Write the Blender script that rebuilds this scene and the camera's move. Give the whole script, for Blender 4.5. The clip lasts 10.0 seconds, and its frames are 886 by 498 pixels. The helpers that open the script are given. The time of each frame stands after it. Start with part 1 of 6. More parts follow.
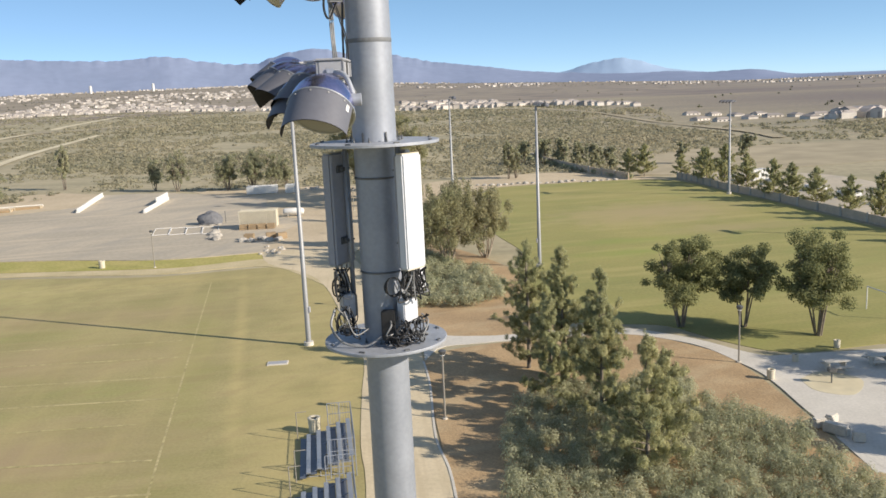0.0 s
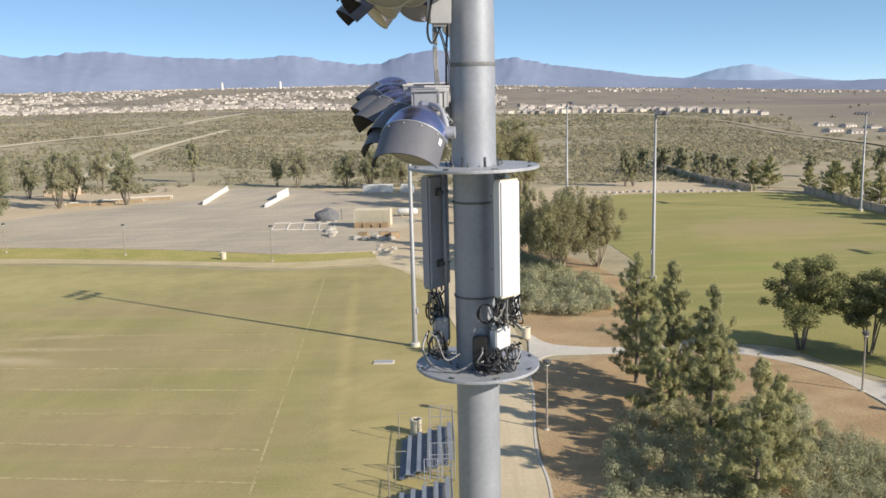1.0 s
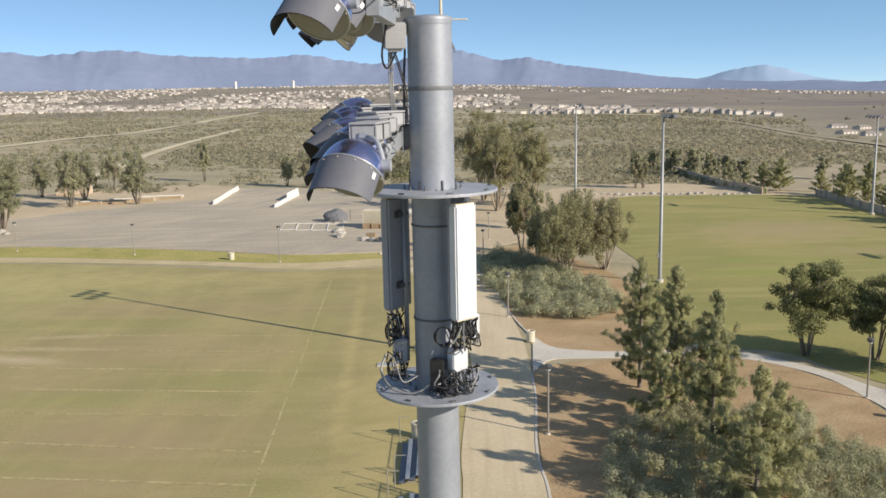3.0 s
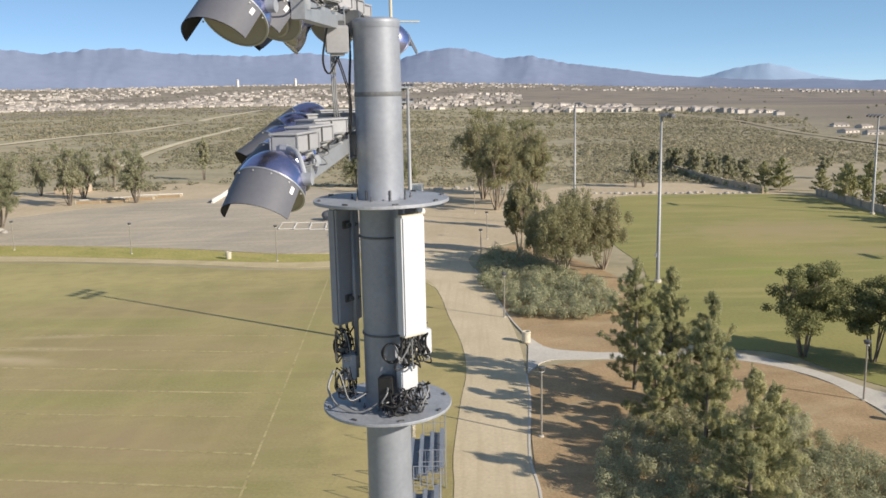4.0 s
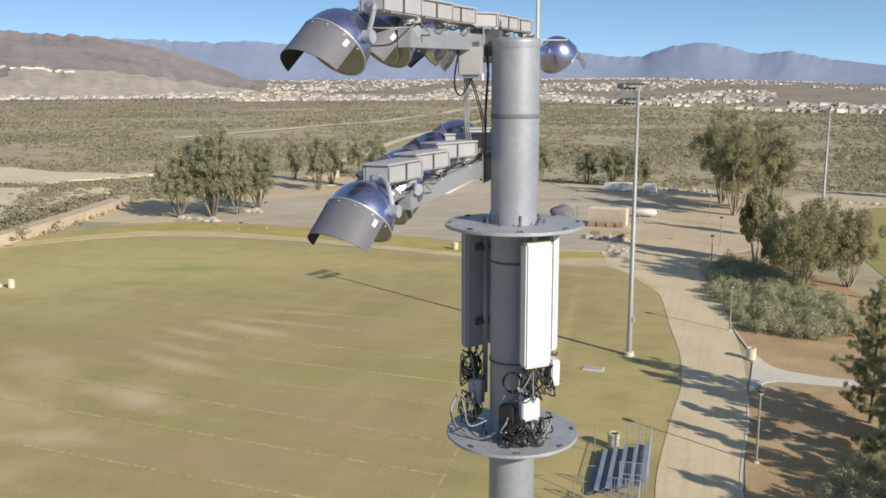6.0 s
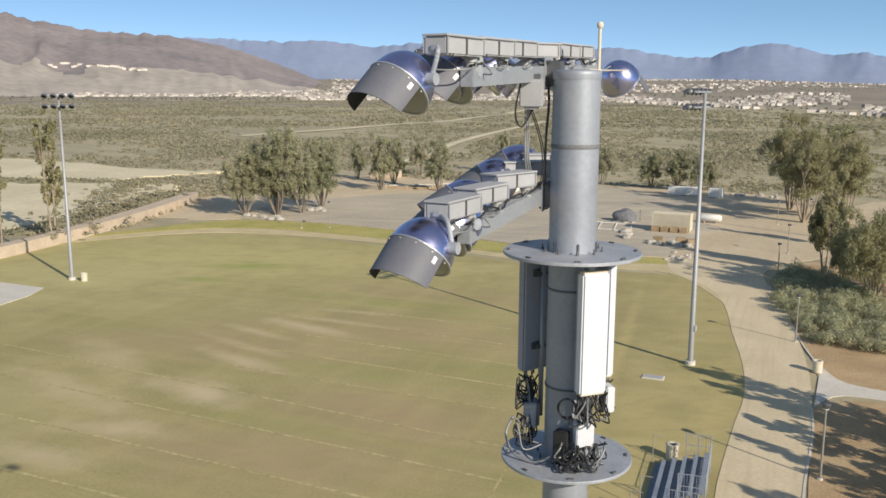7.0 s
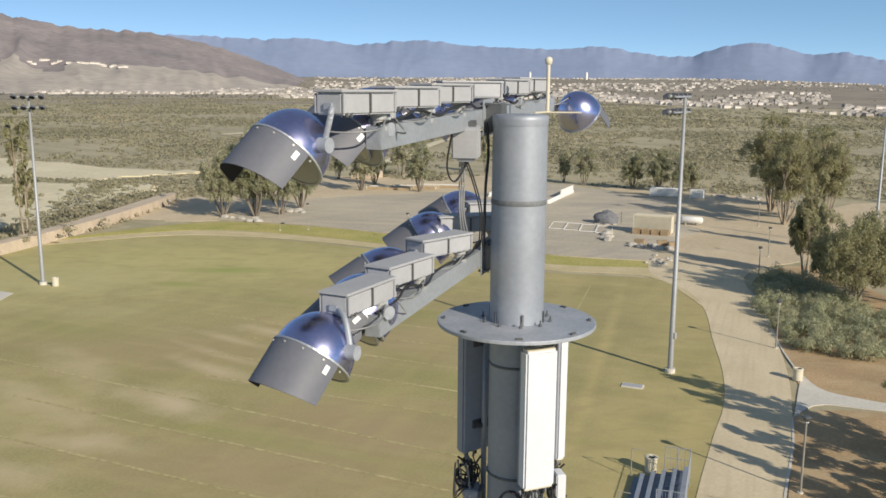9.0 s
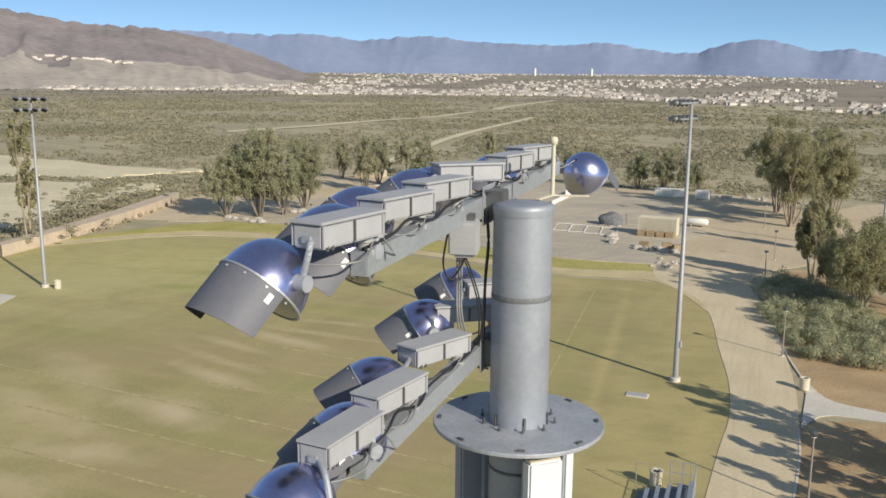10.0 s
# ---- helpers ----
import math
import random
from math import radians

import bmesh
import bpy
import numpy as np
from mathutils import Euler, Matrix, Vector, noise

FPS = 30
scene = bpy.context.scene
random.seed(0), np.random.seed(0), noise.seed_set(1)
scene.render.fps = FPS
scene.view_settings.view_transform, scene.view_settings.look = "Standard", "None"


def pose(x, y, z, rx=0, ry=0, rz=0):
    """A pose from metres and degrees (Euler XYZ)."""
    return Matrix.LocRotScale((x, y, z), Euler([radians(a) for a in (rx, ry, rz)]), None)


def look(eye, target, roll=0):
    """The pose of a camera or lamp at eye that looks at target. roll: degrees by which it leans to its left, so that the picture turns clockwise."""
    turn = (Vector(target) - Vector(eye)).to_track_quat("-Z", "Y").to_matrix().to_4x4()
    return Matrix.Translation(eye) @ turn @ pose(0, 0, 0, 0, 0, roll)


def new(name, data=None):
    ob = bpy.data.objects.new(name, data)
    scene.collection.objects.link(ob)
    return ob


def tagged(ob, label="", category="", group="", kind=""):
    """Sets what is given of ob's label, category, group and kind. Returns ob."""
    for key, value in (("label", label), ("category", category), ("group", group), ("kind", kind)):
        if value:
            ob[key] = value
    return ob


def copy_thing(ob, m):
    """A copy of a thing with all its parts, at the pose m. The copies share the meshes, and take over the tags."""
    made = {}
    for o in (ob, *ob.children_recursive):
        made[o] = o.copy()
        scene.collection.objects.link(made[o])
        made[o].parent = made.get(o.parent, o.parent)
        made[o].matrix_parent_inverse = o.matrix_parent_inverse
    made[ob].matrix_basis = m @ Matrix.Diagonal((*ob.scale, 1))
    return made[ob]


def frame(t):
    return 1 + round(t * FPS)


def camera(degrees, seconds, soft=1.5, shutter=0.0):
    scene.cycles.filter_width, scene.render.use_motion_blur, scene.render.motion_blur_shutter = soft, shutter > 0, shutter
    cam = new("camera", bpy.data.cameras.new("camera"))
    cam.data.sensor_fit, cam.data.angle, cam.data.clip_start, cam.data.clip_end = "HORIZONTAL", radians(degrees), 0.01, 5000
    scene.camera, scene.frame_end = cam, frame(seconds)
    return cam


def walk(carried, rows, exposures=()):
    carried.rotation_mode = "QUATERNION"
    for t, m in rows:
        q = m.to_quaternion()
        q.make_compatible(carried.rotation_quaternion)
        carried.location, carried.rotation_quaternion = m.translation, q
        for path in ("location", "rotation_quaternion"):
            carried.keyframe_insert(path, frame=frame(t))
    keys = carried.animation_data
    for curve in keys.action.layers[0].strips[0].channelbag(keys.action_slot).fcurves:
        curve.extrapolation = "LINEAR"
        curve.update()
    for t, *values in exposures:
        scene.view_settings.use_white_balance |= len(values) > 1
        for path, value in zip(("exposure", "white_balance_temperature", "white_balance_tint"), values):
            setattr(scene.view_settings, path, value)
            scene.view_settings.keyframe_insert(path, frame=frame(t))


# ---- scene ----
cam = camera(54.0, 10.0, soft=1.6)
PATH = [
    (0, (0.349, 1.989, 21.470), (0.317, 3.955, 21.105), -2.63),
    (0.5, (0.504, 2.104, 21.647), (0.128, 4.037, 21.299), -1.18),
    (1, (0.540, 2.178, 21.717), (0.252, 4.125, 21.366), -1.41),
    (1.5, (0.544, 2.225, 21.665), (0.234, 4.170, 21.320), -1.42),
    (2, (0.682, 2.223, 21.687), (0.415, 4.175, 21.347), -1.52),
    (2.5, (0.924, 2.159, 21.844), (0.620, 4.105, 21.497), -1.33),
    (4, (1.695, 2.816, 22.047), (1.375, 4.758, 21.692), -1.14),
    (4.5, (2.007, 3.020, 21.990), (1.717, 4.965, 21.629), -1.04),
    (5, (2.309, 3.269, 21.920), (1.917, 5.197, 21.564), -0.86),
    (5.5, (2.461, 3.445, 22.099), (1.788, 5.295, 21.746), -0.76),
    (6, (2.687, 3.442, 22.322), (1.861, 5.228, 21.961), -0.25),
    (7.5, (2.781, 3.280, 22.691), (1.817, 4.996, 22.332), 0.15),
    (8, (2.801, 3.715, 22.554), (1.853, 5.440, 22.196), 0.18),
    (8.5, (2.749, 4.233, 22.703), (1.773, 5.942, 22.345), 0.41),
    (9, (2.602, 4.789, 23.088), (1.686, 6.529, 22.723), 0.34),
    (9.5, (2.456, 5.123, 23.512), (1.524, 6.853, 23.140), 0.35),
    (10, (2.305, 5.490, 23.848), (1.381, 7.224, 23.474), 0.46),
]
EXPOSURE = [(0, 0.49, 6500, 13), (2.5, 0.36, 6500, 13), (5.0, 0.33, 6500, 13), (7.5, 0.25, 6500, 11), (10, 0.22, 6450, 10)]
walk(cam, [(t, look(eye, target, roll)) for t, eye, target, roll in PATH], EXPOSURE)

# ---- sun and sky ----
SUN_ELEV, SUN_AZ = 26.0, -23.3  # azimuth counter-clockwise from +x
world = bpy.data.worlds.new("world")
scene.world = world
world.use_nodes = True
wn = world.node_tree
sky = wn.nodes.new("ShaderNodeTexSky")
sky.sky_type = "NISHITA"
sky.sun_disc = False
sky.sun_elevation = radians(SUN_ELEV)
sky.sun_rotation = radians(90 - SUN_AZ)
sky.air_density, sky.dust_density, sky.ozone_density = 0.7, 0.5, 1.0
sky.altitude = 6000
wn.links.new(sky.outputs[0], wn.nodes["Background"].inputs[0])
wn.nodes["Background"].inputs[1].default_value = 0.07
# thin bright haze that evens out the sky
haze, both = wn.nodes.new("ShaderNodeBackground"), wn.nodes.new("ShaderNodeAddShader")
haze.inputs[1].default_value = 1.0
height, rise_up, tone = wn.nodes.new("ShaderNodeSeparateXYZ"), wn.nodes.new("ShaderNodeMapRange"), wn.nodes.new("ShaderNodeMix")
wn.links.new(wn.nodes.new("ShaderNodeTexCoord").outputs["Generated"], height.inputs[0])
wn.links.new(height.outputs["Z"], rise_up.inputs[0])
rise_up.inputs[1].default_value, rise_up.inputs[2].default_value = 0.12, 0.75
tone.data_type = "RGBA"
tone.inputs[6].default_value, tone.inputs[7].default_value = (0.074, 0.160, 0.208, 1), (0.108, 0.134, 0.176, 1)  # horizon, overhead
wn.links.new(rise_up.outputs[0], tone.inputs[0])
wn.links.new(tone.outputs[2], haze.inputs[0])
wn.links.new(wn.nodes["Background"].outputs[0], both.inputs[0])
wn.links.new(haze.outputs[0], both.inputs[1])
wn.links.new(both.outputs[0], wn.nodes["World Output"].inputs[0])
sun = new("sun", bpy.data.lights.new("sun", "SUN"))
sun.data.energy, sun.data.angle, sun.data.color = 4.5, radians(0.55), (1.0, 0.90, 0.735)
SUN_DIR = Vector((math.cos(radians(SUN_AZ)) * math.cos(radians(SUN_ELEV)), math.sin(radians(SUN_AZ)) * math.cos(radians(SUN_ELEV)), math.sin(radians(SUN_ELEV))))
sun.matrix_world = look(SUN_DIR * 100, (0, 0, 0))

# ---- materials ----
def mat(name, base, rough=0.8, metal=0.0, vary=0.25, scale=1.0, fine=12.0, bump=0.0, island=0.0, second=None, spec=0.5, per_object=0.0, glow_through=0.0):
    """A surface with variation at two scales; base and second are linear colours."""
    m = bpy.data.materials.new(name)
    m.use_nodes = True
    n, l = m.node_tree.nodes, m.node_tree.links
    b = n["Principled BSDF"]
    b.inputs["Roughness"].default_value, b.inputs["Metallic"].default_value = rough, metal
    b.inputs["Specular IOR Level"].default_value = spec
    geo = n.new("ShaderNodeNewGeometry")
    big, small = n.new("ShaderNodeTexNoise"), n.new("ShaderNodeTexNoise")
    for node, s in ((big, scale), (small, scale * fine)):
        node.inputs["Scale"].default_value, node.inputs["Detail"].default_value = s, 5
        l.new(geo.outputs["Position"], node.inputs["Vector"])
    ramp = n.new("ShaderNodeMix")
    ramp.data_type = "RGBA"
    second = second or tuple(c * (1 - vary) for c in base)
    ramp.inputs[6].default_value, ramp.inputs[7].default_value = (*base, 1), (*second, 1)
    fac = n.new("ShaderNodeMapRange")
    fac.inputs[1].default_value, fac.inputs[2].default_value = 0.35, 0.65
    l.new(big.outputs[0], fac.inputs[0])
    l.new(fac.outputs[0], ramp.inputs[0])
    hsv = n.new("ShaderNodeHueSaturation")
    val = n.new("ShaderNodeMapRange")
    val.inputs[1].default_value, val.inputs[2].default_value = 0.25, 0.75
    val.inputs[3].default_value, val.inputs[4].default_value = 1 - vary, 1 + vary
    l.new(small.outputs[0], val.inputs[0])
    last = val.outputs[0]
    for amount, source in ((island, geo.outputs["Random Per Island"]), (per_object, None)):
        if amount:
            if source is None:
                source = n.new("ShaderNodeObjectInfo").outputs["Random"]
            r = n.new("ShaderNodeMapRange")
            r.inputs[3].default_value, r.inputs[4].default_value = 1 - amount, 1 + amount
            l.new(source, r.inputs[0])
            mul = n.new("ShaderNodeMath")
            mul.operation = "MULTIPLY"
            l.new(last, mul.inputs[0])
            l.new(r.outputs[0], mul.inputs[1])
            last = mul.outputs[0]
    l.new(last, hsv.inputs["Value"])
    l.new(ramp.outputs[2], hsv.inputs["Color"])
    l.new(hsv.outputs[0], b.inputs["Base Color"])
    if glow_through:
        thin, blend = n.new("ShaderNodeBsdfTranslucent"), n.new("ShaderNodeMixShader")
        l.new(hsv.outputs[0], thin.inputs[0])
        blend.inputs[0].default_value = glow_through
        l.new(b.outputs[0], blend.inputs[1])
        l.new(thin.outputs[0], blend.inputs[2])
        l.new(blend.outputs[0], n["Material Output"].inputs[0])
    if bump:
        bm_ = n.new("ShaderNodeBump")
        bm_.inputs["Strength"].default_value, bm_.inputs["Distance"].default_value = 0.6, bump
        l.new(small.outputs[0], bm_.inputs["Height"])
        l.new(bm_.outputs[0], b.inputs["Normal"])
    return m


def patches(m, spots):
    """Lays soft worn or greener spots (x, y, half length, half width, degrees, colour, amount) over a ground material."""
    n, l = m.node_tree.nodes, m.node_tree.links
    b = n["Principled BSDF"]
    last = b.inputs["Base Color"].links[0].from_socket
    geo = n.new("ShaderNodeNewGeometry")
    ragged = n.new("ShaderNodeTexNoise")
    ragged.inputs["Scale"].default_value, ragged.inputs["Detail"].default_value, ragged.inputs["Roughness"].default_value = 0.26, 7, 0.66
    l.new(geo.outputs["Position"], ragged.inputs["Vector"])
    for x, y, rx, ry, turn, colour, amount in spots:
        mp = n.new("ShaderNodeMapping")
        mp.vector_type = "TEXTURE"
        mp.inputs["Location"].default_value = (x, y, 0)
        mp.inputs["Rotation"].default_value = (0, 0, radians(turn))
        mp.inputs["Scale"].default_value = (rx, ry, 1000)
        l.new(geo.outputs["Position"], mp.inputs[0])
        length = n.new("ShaderNodeVectorMath")
        length.operation = "LENGTH"
        l.new(mp.outputs[0], length.inputs[0])
        add = n.new("ShaderNodeMath")
        add.operation = "MULTIPLY_ADD"
        add.inputs[1].default_value = 1.6
        l.new(ragged.outputs[0], add.inputs[0])
        l.new(length.outputs["Value"], add.inputs[2])
        fall = n.new("ShaderNodeMapRange")
        fall.inputs[1].default_value, fall.inputs[2].default_value = 2.0, 0.9
        fall.inputs[3].default_value, fall.inputs[4].default_value = 0, amount
        l.new(add.outputs[0], fall.inputs[0])
        mix = n.new("ShaderNodeMix")
        mix.data_type = "RGBA"
        mix.inputs[7].default_value = (*colour, 1)
        l.new(fall.outputs[0], mix.inputs[0])
        l.new(last, mix.inputs[6])
        last = mix.outputs[2]
    l.new(last, b.inputs["Base Color"])
    return m


def streaks(m, turn, along, across, colour, amount, least=0.5, most=0.68):
    """Drawn-out wear, as mowing and tyres leave it: noise stretched along one bearing."""
    n, l = m.node_tree.nodes, m.node_tree.links
    b = n["Principled BSDF"]
    last = b.inputs["Base Color"].links[0].from_socket
    geo, mp, tex = n.new("ShaderNodeNewGeometry"), n.new("ShaderNodeMapping"), n.new("ShaderNodeTexNoise")
    mp.vector_type = "TEXTURE"
    mp.inputs["Rotation"].default_value = (0, 0, radians(turn))
    mp.inputs["Scale"].default_value = (along, across, 1)
    tex.inputs["Scale"].default_value, tex.inputs["Detail"].default_value = 1.0, 4
    l.new(geo.outputs["Position"], mp.inputs[0])
    l.new(mp.outputs[0], tex.inputs["Vector"])
    fall, mix = n.new("ShaderNodeMapRange"), n.new("ShaderNodeMix")
    fall.inputs[1].default_value, fall.inputs[2].default_value, fall.inputs[4].default_value = least, most, amount
    l.new(tex.outputs[0], fall.inputs[0])
    mix.data_type = "RGBA"
    mix.inputs[7].default_value = (*colour, 1)
    l.new(fall.outputs[0], mix.inputs[0])
    l.new(last, mix.inputs[6])
    l.new(mix.outputs[2], b.inputs["Base Color"])
    return m


STRAW, LUSH, BARE, BROWN = (0.48, 0.395, 0.175), (0.25, 0.30, 0.065), (0.54, 0.44, 0.28), (0.365, 0.28, 0.155)
M = {
    "scrub_soil": mat("scrub_soil", (0.43, 0.37, 0.24), 0.95, vary=0.2, scale=0.02, fine=26, second=(0.325, 0.29, 0.19)),
    "far_field": mat("far_field", (0.36, 0.305, 0.22), 0.95, vary=0.2, scale=0.004, fine=16, second=(0.27, 0.235, 0.17)),
    "grass": patches(mat("grass", (0.38, 0.325, 0.15), 0.95, vary=0.15, scale=0.13, fine=34, second=(0.305, 0.27, 0.115), bump=0.03), [
        (-82, 90, 38, 20, 16, (0.47, 0.43, 0.18), 0.85), (-92, 66, 16, 18, 16, (0.45, 0.40, 0.18), 0.7), (-58, 99, 26, 5, 3, (0.47, 0.405, 0.175), 0.65), (-33, 104, 16, 3, 4, STRAW, 0.55), (-14, 90, 5, 22, 12, STRAW, 0.45),
        (-12, 58, 4, 22, 10, STRAW, 0.6), (-8.5, 64, 2.2, 16, 4, STRAW, 0.7), (-22.4, 74, 32, 1.9, 102.3, (0.30, 0.285, 0.10), 0.6), (-18.8, 74, 31, 0.75, 102.3, STRAW, 0.75),
        (-28, 52.5, 11, 6.5, 5, BROWN, 0.9), (-31, 43, 14, 5.5, 8, BROWN, 0.8), (-38, 72, 17, 6, 5, BROWN, 0.65), (-46, 86, 15, 4, 6, BROWN, 0.6), (-52, 60, 18, 7, 10, BROWN, 0.65), (-30, 88, 9, 4, 5, BROWN, 0.5), (-25, 34, 12, 6, 10, BROWN, 0.6),
        (-37, 59, 8, 2.2, 5, LUSH, 0.3), (-33, 47.6, 8, 1.6, 5, LUSH, 0.3), (-27, 64.5, 6, 2.2, 5, LUSH, 0.3), (-46, 80, 14, 3, 8, LUSH, 0.25), (-66, 60, 10, 4, 10, LUSH, 0.25)]),
    "grass_far": patches(mat("grass_far", (0.325, 0.293, 0.10), 0.95, vary=0.13, scale=0.06, fine=50, second=(0.255, 0.25, 0.083), bump=0.03), [
        (30, 140, 16, 12, 20, (0.42, 0.34, 0.15), 0.7), (40, 165, 12, 7, 0, (0.42, 0.35, 0.14), 0.4), (22, 110, 8, 3, 15, LUSH, 0.7), (18, 176, 12, 5, 0, (0.42, 0.35, 0.14), 0.4)]),
    "verge": mat("verge", (0.44, 0.375, 0.13), 0.95, vary=0.22, scale=0.2, fine=12, second=(0.33, 0.315, 0.085)),
    "asphalt_old": mat("asphalt_old", (0.50, 0.435, 0.335), 0.95, vary=0.14, scale=0.05, fine=30, second=(0.40, 0.355, 0.28)),
    "dirt": mat("dirt", (0.58, 0.48, 0.335), 0.95, vary=0.12, scale=0.07, fine=20, second=(0.50, 0.41, 0.28)),
    "dirt_path": mat("dirt_path", (0.64, 0.54, 0.375), 0.95, vary=0.09, scale=0.2, fine=20, second=(0.56, 0.475, 0.32), bump=0.02),
    "field_dirt": mat("field_dirt", (0.56, 0.47, 0.29), 0.95, vary=0.12, scale=0.3, fine=14, second=(0.47, 0.395, 0.22)),
    "sand": mat("sand", (0.68, 0.61, 0.43), 0.95, vary=0.12, scale=0.05, fine=16, second=(0.58, 0.51, 0.35)),
    "mulch": mat("mulch", (0.45, 0.315, 0.175), 0.95, vary=0.24, scale=0.25, fine=24, second=(0.35, 0.245, 0.135), bump=0.05),
    "dry_tan": mat("dry_tan", (0.42, 0.355, 0.24), 0.95, vary=0.18, scale=0.01, fine=12, second=(0.33, 0.285, 0.19)),
    "concrete": mat("concrete", (0.62, 0.585, 0.52), 0.9, vary=0.1, scale=0.4, fine=14, second=(0.55, 0.52, 0.46)),
    "white_line": mat("white_line", (0.455, 0.385, 0.20), 0.95, vary=0.3, scale=0.25, fine=9, second=(0.36, 0.31, 0.14)),
    "galv": mat("galv", (0.345, 0.37, 0.42), 0.55, 0.35, vary=0.07, scale=2.0, fine=9, second=(0.30, 0.325, 0.37)),
    "galv_seam": mat("galv_seam", (0.2, 0.21, 0.22), 0.7, 0.3, vary=0.15, scale=6.0, fine=5),
    "galv_plate": mat("galv_plate", (0.41, 0.43, 0.475), 0.6, 0.3, vary=0.14, scale=3.0, fine=8, second=(0.33, 0.355, 0.395)),
    "beam": mat("beam", (0.39, 0.415, 0.445), 0.5, 0.4, vary=0.1, scale=3.0, fine=9),
    "box_grey": mat("box_grey", (0.40, 0.405, 0.425), 0.6, vary=0.06, scale=4, fine=8, second=(0.36, 0.365, 0.385)),
    "box_dark": mat("box_dark", (0.1, 0.1, 0.1), 0.7, vary=0.1, scale=4),
    "visor": mat("visor", (0.13, 0.135, 0.16), 0.6, 0.0, vary=0.06, scale=3, fine=9),
    "visor_in": mat("visor_in", (0.02, 0.02, 0.022), 0.7, vary=0.1, scale=3),
    # blue tint paints the sky's reflection into the chrome
    "dome": mat("dome", (0.50, 0.51, 0.76), 0.27, 1.0, vary=0.1, scale=7, fine=6),
    "lens": mat("lens", (0.3, 0.3, 0.28), 0.12, 0.0, vary=0.05, scale=4),
    "cast": mat("cast", (0.42, 0.42, 0.41), 0.5, 0.2, vary=0.08, scale=6),
    "label": mat("label", (0.85, 0.85, 0.83), 0.6, vary=0.03, scale=8),
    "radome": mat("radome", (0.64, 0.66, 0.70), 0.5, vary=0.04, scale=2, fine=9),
    # grey of the metal back plates; also paints shade onto one radome
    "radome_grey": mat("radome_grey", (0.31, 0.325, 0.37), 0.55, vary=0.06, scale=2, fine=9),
    "cable": mat("cable", (0.025, 0.025, 0.027), 0.55, vary=0.2, scale=9),
    "cable_grey": mat("cable_grey", (0.28, 0.285, 0.29), 0.5, 0.3, vary=0.15, scale=9),
    "steel_dark": mat("steel_dark", (0.16, 0.165, 0.17), 0.5, 0.5, vary=0.15, scale=6),
    "pole_paint": mat("pole_paint", (0.36, 0.37, 0.38), 0.55, 0.3, vary=0.08, scale=0.8, fine=9),
    "post_paint": mat("post_paint", (0.3, 0.28, 0.24), 0.7, vary=0.12, scale=1.5, fine=9),
    "bark": mat("bark", (0.235, 0.20, 0.16), 0.95, vary=0.3, scale=2.0, fine=8, bump=0.03),
    "bark_pale": mat("bark_pale", (0.36, 0.3, 0.23), 0.95, vary=0.3, scale=1.2, fine=8, bump=0.03),
    "pine": mat("pine", (0.50, 0.48, 0.27), 0.8, vary=0.2, scale=0.4, fine=7, second=(0.405, 0.415, 0.235), island=0.25, spec=0.1, glow_through=0.55),
    "broadleaf": mat("broadleaf", (0.30, 0.305, 0.145), 0.7, vary=0.2, scale=0.4, fine=7, second=(0.235, 0.25, 0.12), island=0.25, spec=0.1, glow_through=0.45),
    "gum": mat("gum", (0.42, 0.39, 0.235), 0.75, vary=0.2, scale=0.2, fine=9, second=(0.335, 0.335, 0.195), island=0.2, spec=0.1, glow_through=0.5),
    "olive_leaf": mat("olive_leaf", (0.53, 0.52, 0.355), 0.75, vary=0.2, scale=0.3, fine=8, second=(0.43, 0.445, 0.295), island=0.22, spec=0.1, glow_through=0.55),
    "town_leaf": mat("town_leaf", (0.17, 0.175, 0.11), 0.8, vary=0.2, scale=0.01, fine=9, second=(0.135, 0.145, 0.09), island=0.25, spec=0.1, glow_through=0.3),
    # leaf colour for trees farther off, lightened to paint in the haze
    "far_leaf": mat("far_leaf", (0.47, 0.455, 0.31), 0.8, vary=0.2, scale=0.1, fine=9, second=(0.35, 0.36, 0.23), island=0.22, spec=0.1, glow_through=0.5),
    "scrub_leaf": mat("scrub_leaf", (0.45, 0.405, 0.285), 0.95, vary=0.2, scale=0.012, fine=24, second=(0.34, 0.325, 0.225), island=0.1, spec=0.03, glow_through=0.5),
    "stone": mat("stone", (0.46, 0.43, 0.38), 0.9, vary=0.2, scale=0.8, fine=8, per_object=0.12),
    "block_wall": mat("block_wall", (0.56, 0.46, 0.35), 0.9, vary=0.15, scale=0.6, fine=8),
    "white_paint": mat("white_paint", (0.76, 0.75, 0.72), 0.7, vary=0.07, scale=1.2, fine=8),
    "cream": mat("cream", (0.62, 0.57, 0.45), 0.75, vary=0.08, scale=1.2, fine=8),
    "timber": mat("timber", (0.40, 0.295, 0.18), 0.85, vary=0.2, scale=1.5, fine=8),
    "dark_cloth": mat("dark_cloth", (0.17, 0.175, 0.19), 0.8, vary=0.2, scale=2),
    "alu": mat("alu", (0.48, 0.5, 0.53), 0.45, 0.6, vary=0.08, scale=2, fine=8),
    "foot_board": mat("foot_board", (0.17, 0.19, 0.23), 0.5, 0.4, vary=0.1, scale=2, fine=8),
    "roof_tile": mat("roof_tile", (0.41, 0.36, 0.325), 0.9, vary=0.12, scale=0.05, island=0.35, second=(0.32, 0.295, 0.28)),
    "stucco": mat("stucco", (0.60, 0.56, 0.51), 0.9, vary=0.1, scale=0.05, island=0.4, second=(0.47, 0.43, 0.385)),
